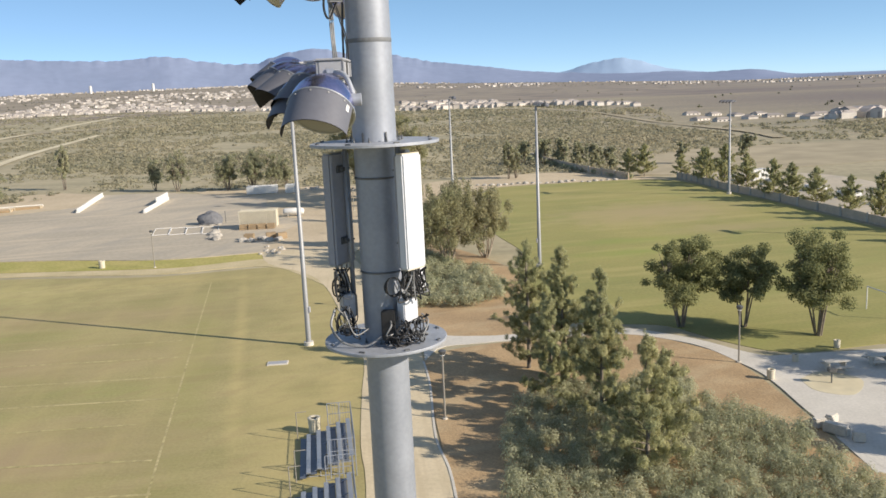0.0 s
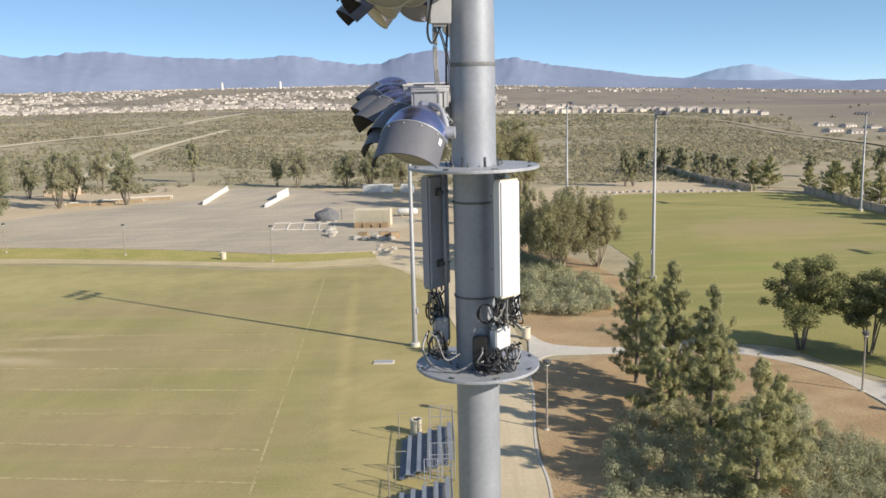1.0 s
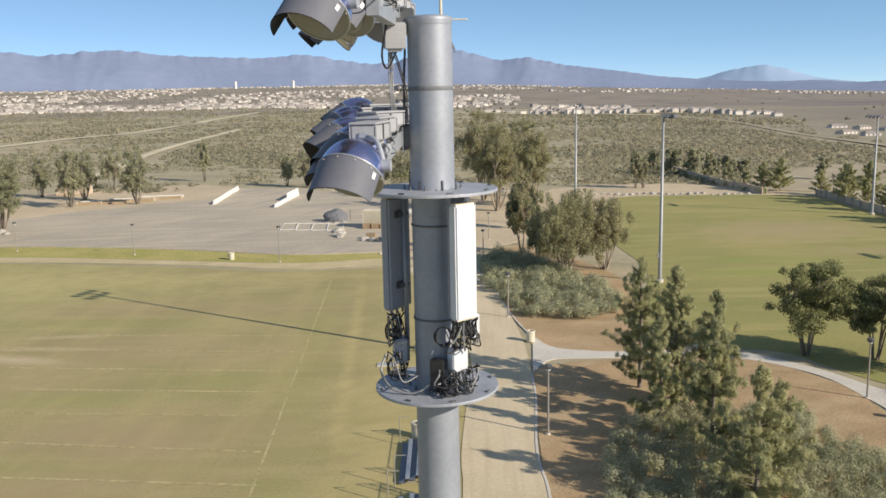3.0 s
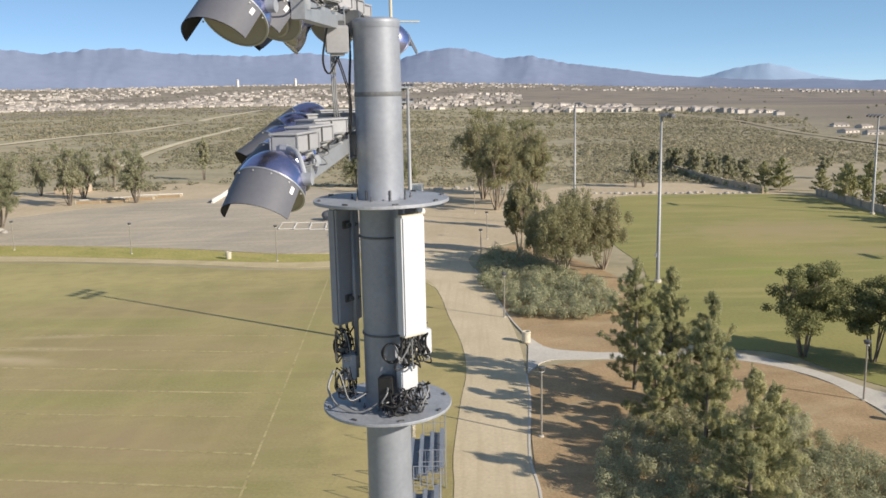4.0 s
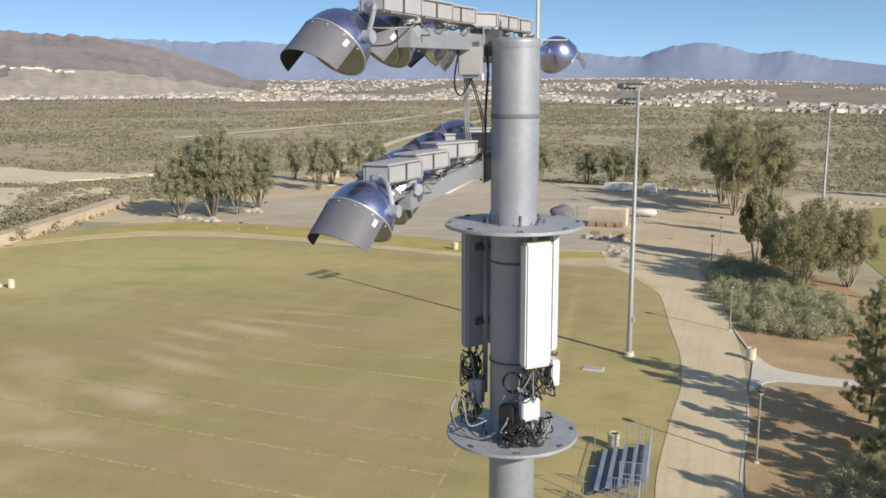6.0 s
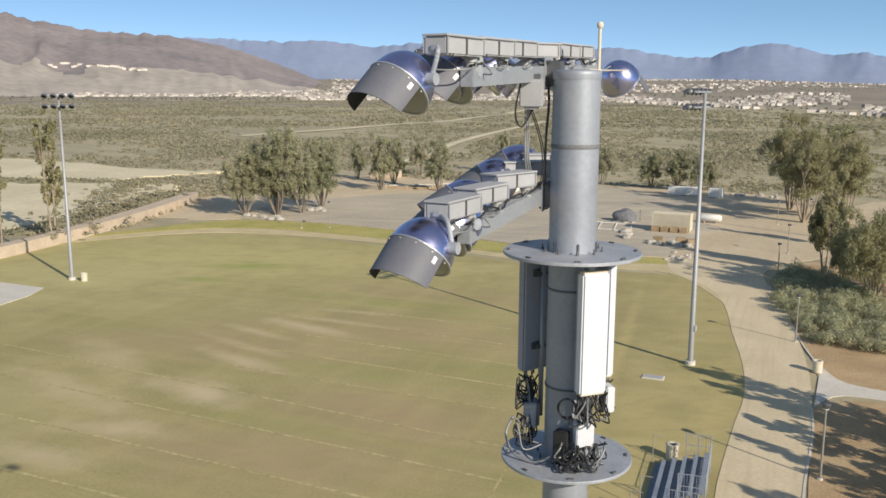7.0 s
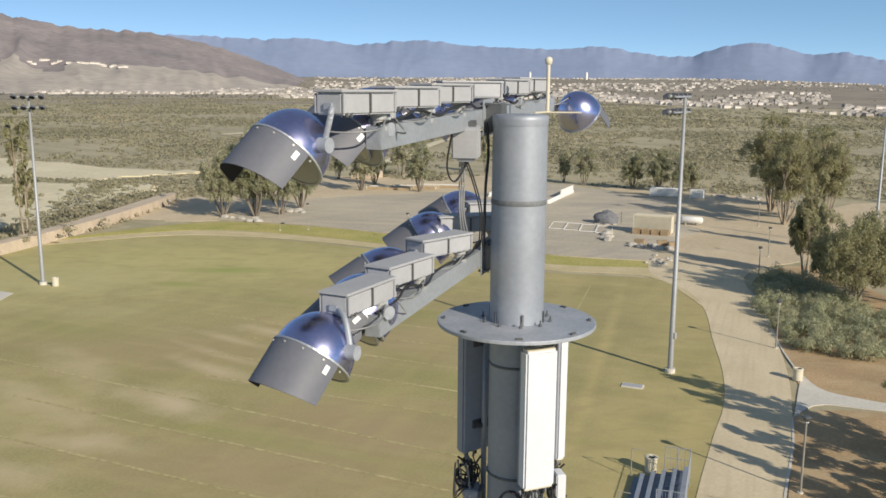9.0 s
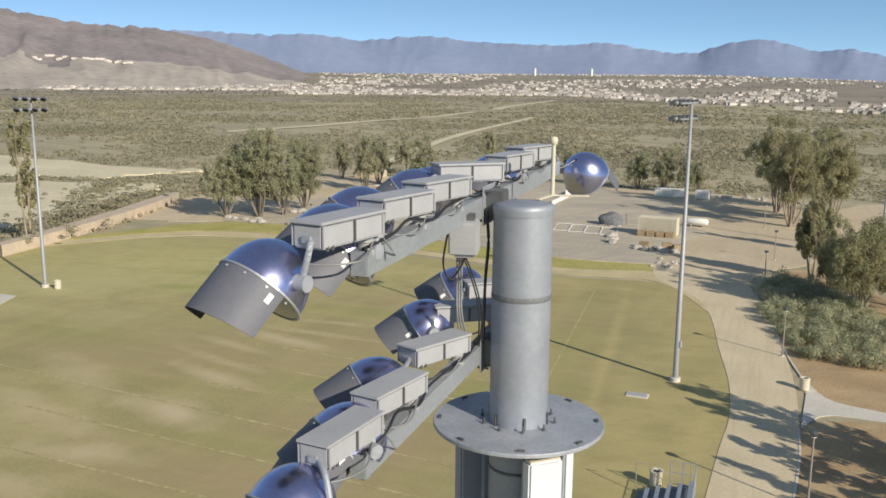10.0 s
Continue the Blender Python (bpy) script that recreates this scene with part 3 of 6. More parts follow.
# painted lines on the field
LINES = [((-28.9, 102.4), (-16.6, 43)), ((-62, 100.6), (-28.9, 102.4)), ((-50, 75.6), (-24, 77.8)), ((-60, 70.6), (-23, 72.6)), ((-52, 65.6), (-21.8, 67.4)), ((-50, 60.4), (-20.8, 62.4)), ((-46, 55.6), (-21.8, 57.4)), ((-70, 50.2), (-18.7, 51.4)), ((-64, 44.6), (-17.2, 46.8)), ((-60, 38.8), (-16.2, 41.6)), ((-52, 33), (-15.2, 36.2))]
for k, ((x0, y0), (x1, y1)) in enumerate(LINES):
    strip("field_line", [(x0, y0), ((x0 + x1) / 2, (y0 + y1) / 2), (x1, y1)], 0.14 if k == 0 else 0.25, 0.004, 0.018 + 0.0015 * k, "white_line", "faded painted line on the grass", "field line")
# dirt tracks through the scrub
TRACKS = (("dirt_track", [(-128, 205), (-150, 268), (-170, 325), (-190, 396), (-213, 487), (-240, 597)], 4.5), ("dirt_track_far", [(-290, 330), (-288, 405), (-293, 450), (-299, 510), (-302, 560), (-325, 680), (-375, 880), (-400, 1020), (-410, 1085)], 8), ("dirt_track_town", [(-1300, 700), (-1000, 900), (-720, 1060), (-600, 1140), (-440, 1160), (-300, 1115), (-130, 950), (10, 830), (78, 755)], 9), ("country_road", [(78, 755), (84, 720), (95, 610), (99, 523), (103, 460), (107, 398), (110, 330), (108, 290)], 4.2), ("dry_field", [(-620, 400), (-470, 560), (-340, 690), (-200, 790)], 55))
for name, ctrl, w in TRACKS:
    pts = curve_points([(*c, 0) for c in ctrl], 10)
    bm = bmesh.new()
    rows = []
    for i, p in enumerate(pts):
        d = (pts[min(i + 1, len(pts) - 1)] - pts[max(i - 1, 0)]).normalized()
        s = Vector((-d.y, d.x, 0)) * w / 2
        rows.append([bm.verts.new((q.x, q.y, land(q.x, q.y) + 0.3)) for q in (p + s, p - s)])
    for a, b in zip(rows, rows[1:]):
        bm.faces.new((a[0], a[1], b[1], b[0]))
    bmesh.ops.recalc_face_normals(bm, faces=bm.faces)
    mesh_thing(name, bm, "dry_tan" if name in ("dry_field", "country_road") else "sand", "dry pale field at the edge of the scrub" if name == "dry_field" else "pale dirt track across the scrubland", "track", kind="structure")

# ---- the main light pole ----
PX, PY, PR = -0.57, 12.35, 0.26


def ang(deg, r, z=0.0):
    return Vector((PX + r * math.cos(radians(deg)), PY + r * math.sin(radians(deg)), z))


def main_pole():
    pole = thing("light_pole", pose(PX, PY, 0), "tall grey galvanised light pole with two round collar plates", "light pole")
    bm = bmesh.new()
    lathe(bm, [(0.36, 0), (0.36, 0.04), (0.33, 0.05), (PR + 0.03, 6), (PR + 0.0, 18.42)], 40)
    part("lower_shaft", bm, "galv", pole, smooth=True)
    bm = bmesh.new()
    lathe(bm, [(PR - 0.004, 18.47), (PR - 0.004, 20.85)], 40)
    part("middle_shaft", bm, "galv", pole, smooth=True)
    bm = bmesh.new()
    lathe(bm, [(PR, 20.88), (PR, 22.01), (PR, 22.07), (PR - 0.006, 22.78)], 40)
    part("upper_shaft", bm, "galv", pole, smooth=True)
    bm = bmesh.new()
    lathe(bm, [(PR + 0.001, 22.015), (PR + 0.004, 22.025), (PR + 0.004, 22.055), (PR + 0.001, 22.065)], 40)
    part("weld_seam", bm, "galv_seam", pole, "darker weld seam", smooth=True)
    bm = bmesh.new()
    lathe(bm, [(PR - 0.002, 22.75), (PR + 0.002, 22.8), (PR + 0.001, 22.835), (PR - 0.04, 22.85), (0.001, 22.857)], 40)
    part("cap", bm, "galv", pole, smooth=True)
    for z, r, name in ((20.865, 0.765, "upper_collar"), (18.46, 0.75, "lower_collar")):
        bm = bmesh.new()
        lathe(bm, [(PR - 0.01, z - 0.018), (r - 0.004, z - 0.018), (r, z - 0.014), (r, z + 0.012), (r - 0.004, z + 0.018), (PR - 0.01, z + 0.018)], 64)
        collar = part(name, bm, "galv_plate", pole, "round steel collar plate")
        for k in range(10):
            a = 360 * k / 10 + 12
            bm = bmesh.new()
            rod(bm, (0.33 * math.cos(radians(a)), 0.33 * math.sin(radians(a)), z + 0.018), (0.33 * math.cos(radians(a)), 0.33 * math.sin(radians(a)), z + 0.075), 0.008, n=8)
            rod(bm, (0.33 * math.cos(radians(a)), 0.33 * math.sin(radians(a)), z + 0.018), (0.33 * math.cos(radians(a)), 0.33 * math.sin(radians(a)), z + 0.04), 0.016, n=6)
            part("bolt", bm, "steel_dark", collar)
        for k in range(8):
            a = 45 * k + 25
            bm = bmesh.new()
            box(bm, (0.028, 0.07, 0.03), pose(0, 0, z + 0.02, 0, 0, 0) @ Matrix.Rotation(radians(a), 4, "Z") @ pose(r - 0.06, 0, 0), 0.004)
            part("clip", bm, "steel_dark", collar)
    for k in range(6):
        a = 60 * k + 5
        bm = bmesh.new()
        box(bm, (0.012, 0.02, 0.11), Matrix.Rotation(radians(a), 4, "Z") @ pose(PR + 0.012, 0, 20.94), 0.003)
        part("tab", bm, "steel_dark", pole)
    for z in (20.46, 19.33):
        bm = bmesh.new()
        lathe(bm, [(PR - 0.003, z - 0.012), (PR + 0.008, z - 0.01), (PR + 0.008, z + 0.01), (PR - 0.003, z + 0.012)], 40)
        part("strap", bm, "steel_dark", pole, "thin dark steel strap", smooth=True)


main_pole()


def panel_antenna(centre, face, width, height, depth, mat_front, label):
    """A sector antenna; face is the bearing of its front."""
    a = thing("panel_antenna", Matrix.Translation(centre) @ pose(0, 0, 0, 0, 0, face), label, "antenna", "sector antennas on the pole")
    bm = bmesh.new()
    box(bm, (depth, width, height), pose(-depth / 2, 0, 0), 0.018)
    part("radome", bm, mat_front, a, smooth=False)
    bm = bmesh.new()
    box(bm, (0.03, width - 0.01, height - 0.02), pose(-depth - 0.006, 0, 0), 0.006)
    part("back_plate", bm, "radome_grey", a, "grey metal back plate")
    for z in (-height / 2 - 0.006, height / 2 + 0.004):
        bm = bmesh.new()
        box(bm, (depth - 0.03, width - 0.03, 0.016), pose(-depth / 2, 0, z), 0.004)
        part("end_cap", bm, "cream", a)
    bm = bmesh.new()
    rod(bm, (-depth - 0.09, 0, -height / 2 - 0.55), (-depth - 0.09, 0, height / 2 + 0.09), 0.03)
    part("mounting_pipe", bm, "galv", a, smooth=True)
    for z in (height * 0.36, -height * 0.28):
        bm = bmesh.new()
        box(bm, (0.1, 0.12, 0.05), pose(-depth - 0.05, 0, z), 0.006)
        box(bm, (0.04, 0.2, 0.09), pose(-depth - 0.02, 0, z), 0.006)
        rod(bm, (-depth - 0.09, -0.09, z), (-depth - 0.09, 0.09, z), 0.012, n=8)
        part("bracket", bm, "steel_dark", a)
    for k in range(6):
        bm = bmesh.new()
        y = (k - 2.5) * width * 0.14
        rod(bm, (-depth * (0.35 + 0.3 * (k % 2)), y, -height / 2), (-depth * (0.35 + 0.3 * (k % 2)), y, -height / 2 - 0.08), 0.012, n=8)
        part("connector", bm, "cable_grey" if k % 2 else "cable", a)
    return a


panel_antenna((-0.12, 11.915, 20.08), -40, 0.32, 1.33, 0.13, "radome", "tall white sector antenna on the sunlit side of the pole")
# this radome is coloured grey to stand in for the pole's shade
panel_antenna((-1.14, 12.56, 20.07), 154, 0.40, 1.36, 0.12, "radome_grey", "sector antenna facing away, radome painted shade-grey, grey back plate towards the pole")
panel_antenna((-0.3, 12.84, 20.05), 62, 0.30, 1.36, 0.12, "radome", "white sector antenna behind the pole")


def radio_unit(centre, face, size, material, label):
    u = thing("radio_unit", Matrix.Translation(centre) @ pose(0, 0, 0, 0, 0, face), label, "radio unit", "radio units below the antennas")
    bm = bmesh.new()
    box(bm, size, None, 0.012)
    part("housing", bm, material, u)
    bm = bmesh.new()
    box(bm, (size[0] * 0.25, size[1] * 0.7, size[2] * 0.9), pose(-size[0] * 0.6, 0, 0), 0.006)
    part("mount", bm, "steel_dark", u)
    for k in range(4):
        bm = bmesh.new()
        rod(bm, (0, (k - 1.5) * size[1] * 0.2, -size[2] / 2 + 0.002), (0, (k - 1.5) * size[1] * 0.2, -size[2] / 2 - 0.05), 0.012, n=8)
        part("connector", bm, "cable", u)


radio_unit((-0.27, 12.07, 18.885), -54, (0.16, 0.2, 0.27), "radome", "small white radio unit on the lower bracket")
radio_unit((-1.02, 12.33, 18.91), 200, (0.15, 0.24, 0.3), "galv_plate", "small grey radio unit with loose wiring")
radio_unit((-0.14, 12.5, 19.19), 40, (0.1, 0.17, 0.3), "radome", "slim white unit behind the front antenna")
radio_unit((-0.50, 12.0, 18.72), -95, (0.12, 0.16, 0.36), "cable", "black closure standing on the collar plate")


def cable_loop(rng, a0, a1, r0, r1, z0, z1, thick, material, label, count=14):
    """A tangle of loose cables that hang in loops round the pole."""
    c = thing("cable_bundle", pose(PX, PY, (z0 + z1) / 2), label, "cable", "loose cables on the pole")
    for k in range(count):
        bm = bmesh.new()
        s, e = rng.uniform(a0, a1), rng.uniform(a0, a1)
        low = z0 + (z1 - z0) * rng.uniform(0, 0.45)
        end = z0 + (z1 - z0) * rng.uniform(0.3, 1.0)
        out = rng.uniform(r0, r1)
        swing = rng.uniform(-0.35, 0.35) * (a1 - a0)
        pts = [ang(s, rng.uniform(r0, r1), z1), ang(s + 0.2 * swing, out, (z1 + low) / 2 + 0.03), ang(s + swing, out, low), ang((s + e) / 2 + swing, rng.uniform(r0, r1), low + 0.02), ang(e + 0.5 * swing, rng.uniform(r0, r1), (low + end) / 2), ang(e, rng.uniform(r0, r1), end)]
        tube(bm, [(p.x - PX, p.y - PY, p.z - (z0 + z1) / 2) for p in pts], thick * rng.uniform(0.7, 1.25), 6, 7)
        part("cable", bm, material if k % 4 else "cable_grey", c, smooth=True)
    return c


rng = random.Random(4)
cable_loop(rng, -58, -20, 0.44, 0.62, 19.02, 19.38, 0.0085, "cable", "tangled black and grey jumper cables under the white antenna", 18)
cable_loop(rng, -80, -18, 0.34, 0.6, 18.49, 18.8, 0.009, "cable", "coiled black cables lying on the lower collar plate", 20)
cable_loop(rng, 163, 202, 0.42, 0.6, 19.0, 19.37, 0.009, "cable", "dark jumper cables under the shaded antenna", 14)
cable_loop(rng, 185, 232, 0.36, 0.62, 18.5, 18.93, 0.009, "cable", "dark cables looped on the collar plate", 14)
cable_loop(rng, 25, 70, 0.38, 0.55, 18.98, 19.37, 0.009, "cable", "dark cables behind the pole", 8)
# spare cable coiled beside the front antenna and on the plate
for a, r, z, size, label in ((-70, 0.44, 19.2, 0.105, "coil of spare black cable beside the white antenna"), (-62, 0.5, 18.61, 0.12, "coil of spare black cable leaning on the plate"), (172, 0.46, 19.17, 0.09, "coil of spare black cable beside the shaded antenna")):
    mid = ang(a, r, z)
    c = thing("cable_coil", Matrix.Translation(mid) @ pose(0, 0, 0, 0, 0, a), label, "cable", "loose cables on the pole")
    for k in range(4):
        bm = bmesh.new()
        tube(bm, [(0.012 * k + 0.01 * math.sin(2 * j), (size - 0.006 * k) * math.cos(math.tau * j / 10 + k), (size + 0.004 * k) * math.sin(math.tau * j / 10 + k)) for j in range(11)], 0.008, 6, 4)
        part("turn", bm, "cable", c, smooth=True)
# heavy grey conduit loop at the collar's edge
bm = bmesh.new()
tube(bm, [ang(200, 0.62, 18.9), ang(208, 0.7, 18.72), ang(222, 0.64, 18.55), ang(245, 0.5, 18.5), ang(268, 0.42, 18.6)], 0.015, 8, 8)
mesh_thing("conduit_loop", bm, "cable_grey", "grey flexible conduit looping over the lower collar", "conduit", smooth=True)

# ---- crossarms and floodlights of the main pole ----
ARM = Vector((-0.97, 12.35, 0))
ARM_DIR = Vector((-0.131, 0.991, 0)).normalized()
ARM_RISE = 0.03  # the arms droop a little towards the near end
ARM_TURN = math.degrees(math.atan2(ARM_DIR.y, ARM_DIR.x))


def crossarm(z, s0, s1):
    arm = thing("crossarm", Matrix.Translation((ARM.x, ARM.y, z)) @ pose(0, 0, 0, 0, 0, ARM_TURN) @ Matrix.Rotation(-math.atan(ARM_RISE), 4, "Y"), "grey galvanised steel crossarm bolted to the pole", "crossarm", "crossarms of the main pole")
    bm = bmesh.new()
    w, h, t = 0.11, 0.16, 0.01
    box(bm, (s1 - s0, t, h), pose((s0 + s1) / 2, -w / 2, 0))
    box(bm, (s1 - s0, w - t, t), pose((s0 + s1) / 2, 0, h / 2 - t / 2))
    box(bm, (s1 - s0, w - t, t), pose((s0 + s1) / 2, 0, -h / 2 + t / 2))
    box(bm, (s1 - s0, t, h - 2 * t), pose((s0 + s1) / 2, w / 2 - t, 0))
    part("beam", bm, "beam", arm)
    for x in (s0 - 0.004, s1 + 0.004):
        bm = bmesh.new()
        box(bm, (0.008, w, h), pose(x, 0, 0), 0.002)
        part("end_plate", bm, "beam", arm)
    bm = bmesh.new()
    box(bm, (0.34, 0.012, 0.34), pose(0, -0.066, 0), 0.003)
    part("pole_plate", bm, "beam", arm)
    bm = bmesh.new()
    box(bm, (0.2, 0.16, 0.26), pose(0, -0.14, 0), 0.01)
    part("standoff", bm, "steel_dark", arm)
    for x in (-0.13, 0.13):
        for dz in (-0.13, 0.13):
            bm = bmesh.new()
            rod(bm, (x, -0.03, dz), (x, -0.13, dz), 0.012, n=8)
            part("bolt", bm, "steel_dark", arm)
    # wiring clipped along the top
    bm = bmesh.new()
    n = 14
    tube(bm, [(s0 + (s1 - s0) * k / n, -0.03 - 0.04 * (k % 2), h / 2 + 0.015 + 0.03 * ((k * 7) % 3)) for k in range(n + 1)], 0.011, 6, 4)
    part("wiring", bm, "cable", arm, smooth=True)
    return arm


crossarm(22.815, -2.45, 2.75)
crossarm(21.485, -2.5, 1.6)


def flood_unit(origin, turn, dome=None, pan=0.0, tilt=40.0, boxed=True):
    """One lamp with its gear box on the beam's stub; dome is the middle of its reflector in the world."""
    m = Matrix.Translation(origin) @ pose(0, 0, 0, 0, 0, turn)
    u = thing("floodlight", m, "floodlight with chrome reflector, dark grey visor and pale gear box" if boxed else "floodlight with chrome reflector and dark grey visor on a bare stub", "floodlight", "floodlights on the main pole")
    pan = (pan - turn) if dome else 0.0
    spin = Matrix.Rotation(radians(pan), 4, "Z") @ Matrix.Rotation(radians(90 + tilt), 4, "Y")
    axis = (spin @ Vector((0, 0, 1, 0))).xyz
    mid = m.inverted() @ Vector(dome) if dome else Vector((0.9, 0.02, 0.02))
    lamp = Matrix.Translation(mid + axis * 0.16) @ spin
    bm = bmesh.new()
    rod(bm, (0, 0, -0.02), (0, 0, 0.1), 0.045, n=14)
    rod(bm, (0, 0, 0.06), (0, 0, 0.1), 0.058, n=14)
    rod(bm, (0, 0, -0.02), (0, 0, 0.015), 0.066, n=14)
    part("stub_post", bm, "cast", u, smooth=False)
    if boxed:
        bm = bmesh.new()
        box(bm, (0.62, 0.21, 0.145), pose(0.26, 0.0, 0.175), 0.012)
        part("gear_box", bm, "box_grey", u)
        bm = bmesh.new()
        box(bm, (0.65, 0.235, 0.018), pose(0.26, 0.0, 0.256), 0.004)
        part("lid", bm, "box_grey", u)
        for x in (-0.04, 0.26, 0.56):
            for y in (-0.112, 0.112):
                bm = bmesh.new()
                box(bm, (0.016, 0.014, 0.13), pose(x, y, 0.177), 0.003)
                part("latch", bm, "box_dark" if x == 0.26 else "box_grey", u)
        for x in (0.46, 0.51):
            bm = bmesh.new()
            box(bm, (0.02, 0.02, 0.035), pose(x, 0.095, 0.105), 0.003)
            part("clip", bm, "box_dark", u)
        bm = bmesh.new()
        box(bm, (0.2, 0.09, 0.03), pose(0.0, 0, 0.1), 0.01)
        part("saddle", bm, "cast", u)
    # knuckle from the box end or the stub to the reflector's back
    back = lamp @ Vector((0, 0, -0.33))
    side = lamp @ Vector((0.02, 0.27, -0.12))
    start = Vector((0.54, 0.0, 0.16)) if boxed else Vector((0.0, 0.0, 0.08))
    bm = bmesh.new()
    tube(bm, [tuple(start), tuple(start * 0.6 + side * 0.4 + Vector((0.04, 0.05, 0.05))), tuple(side)], 0.02, 10, 6)
    rod(bm, lamp @ Vector((0.0, 0.2, -0.11)), lamp @ Vector((0.02, 0.32, -0.13)), 0.05, n=18)
    box(bm, (0.09, 0.1, 0.08), Matrix.Translation(start), 0.02)
    part("knuckle", bm, "galv_plate", u, "cast knuckle")
    bm = bmesh.new()
    R, D = 0.275, 0.33
    prof = [(R * math.sin(math.pi / 2 * k / 14), -D * math.cos(math.pi / 2 * k / 14)) for k in range(15)]
    prof[0] = (0.02, -D)
    lathe(bm, prof, 44, lamp)
    part("reflector", bm, "dome", u, "spun chrome reflector, tinted blue for mirrored sky", smooth=True)
    bm = bmesh.new()
    lathe(bm, [(R - 0.004, -0.004), (R + 0.011, -0.004), (R + 0.011, 0.008), (R - 0.004, 0.008)], 44, lamp)
    part("rim", bm, "alu", u, smooth=False)
    bm = bmesh.new()
    lathe(bm, [(0.001, 0.012), (R * 0.6, 0.01), (R - 0.004, 0.004)], 36, lamp)
    part("lens", bm, "lens", u, "clear lens over the lamp", smooth=True)
    # visor: a half tube open below, longest over the top
    for name, material, rad in (("visor", "visor", R + 0.006), ("visor_lining", "visor_in", R - 0.001)):
        bm = bmesh.new()
        n = 40
        rows = []
        for k in range(n + 1):
            a = radians(180 - 84 + 168 * k / n)
            reach = 0.31 + 0.03 * math.cos((a - math.pi) * 1.4)
            c, s = math.cos(a), math.sin(a)
            rows.append([bm.verts.new(lamp @ Vector((rad * c, rad * s, z))) for z in (0.0, reach * 0.5, reach)])
        for p, q in zip(rows, rows[1:]):
            for j in range(2):
                bm.faces.new((p[j], q[j], q[j + 1], p[j + 1]))
        part(name, bm, material, u, smooth=True)
    bm = bmesh.new()
    box(bm, (0.002, 0.034, 0.06), lamp @ Matrix.Rotation(radians(180 - 70), 4, "Z") @ pose(R + 0.0085, 0, 0.075))
    part("sticker", bm, "label", u, "small white sticker")
    for k in range(7):
        a = radians(180 - 90 + 30 * k)
        bm = bmesh.new()
        rod(bm, lamp @ Vector(((R + 0.004) * math.cos(a), (R + 0.004) * math.sin(a), 0.03)), lamp @ Vector(((R + 0.012) * math.cos(a), (R + 0.012) * math.sin(a), 0.03)), 0.008, n=6)
        part("rivet", bm, "cast", u)
    bm = bmesh.new()
    tube(bm, [(0.0, 0.06, 0.06), tuple(start * 0.5 + Vector((0, 0.16, -0.08))), tuple((start + back) / 2 + Vector((0, 0.06, -0.12))), tuple(back)], 0.007, 6, 6)
    part("lead", bm, "cable_grey", u, smooth=True)
    return u


UPPER, LOWER = 22.878, 21.56
UNITS = [
    (UPPER, -2.36, 268, (-0.945, 9.48, 22.755), 254, 43, True), (UPPER, -2.2, 262, (-0.90, 10.2, 22.83), 250, 42, False),
    (UPPER, -1.47, 266, (-0.96, 10.2, 22.87), 236, 40, True), (UPPER, -0.665, 264, (-1.23, 10.95, 22.89), 228, 38, True),
    (UPPER, 0.35, 230, (-1.5, 12.25, 22.9), 215, 38, True), (UPPER, 1.3, 268, (-1.75, 13.0, 22.85), 205, 40, True),
    (UPPER, 2.1, 262, None, 0, 40, True), (UPPER, 2.6, 74, (-1.13, 15.43, 22.86), 74, 40, False),
    (LOWER, -2.39, 271, (-0.7, 9.36, 21.44), 259, 46, True), (LOWER, -2.2, 262, (-0.93, 10.15, 21.46), 250, 44, False),
    (LOWER, -1.61, 267, (-0.81, 10.15, 21.53), 236, 38, True), (LOWER, -0.615, 254, (-1.10, 10.98, 21.56), 222, 32, True),
    (LOWER, 0.4, 222, (-1.47, 12.43, 21.66), 210, 36, True), (LOWER, 1.3, 222, (-1.67, 13.52, 21.75), 204, 34, True),
]
for z, s, turn, dome, pan, tilt, boxed in UNITS:
    at = ARM + ARM_DIR * s
    flood_unit((at.x, at.y, z + ARM_RISE * s), turn, dome, pan, tilt, boxed)

# junction box under the upper arm, with the conduit down to the lower arm
jb = thing("junction_box", Matrix.Translation((-0.86, 11.8, 22.61)) @ pose(0, 0, 0, 8, 0, 18), "pale grey junction box hung under the upper crossarm", "junction box")
bm = bmesh.new()
box(bm, (0.24, 0.17, 0.28), None, 0.012)
part("body", bm, "box_grey", jb)
bm = bmesh.new()
box(bm, (0.15, 0.11, 0.04), pose(0, 0, -0.15), 0.006)
part("gland_plate", bm, "box_grey", jb)
bm = bmesh.new()
box(bm, (0.17, 0.09, 0.06), pose(0, 0.04, 0.155), 0.006)
part("hanger", bm, "steel_dark", jb)
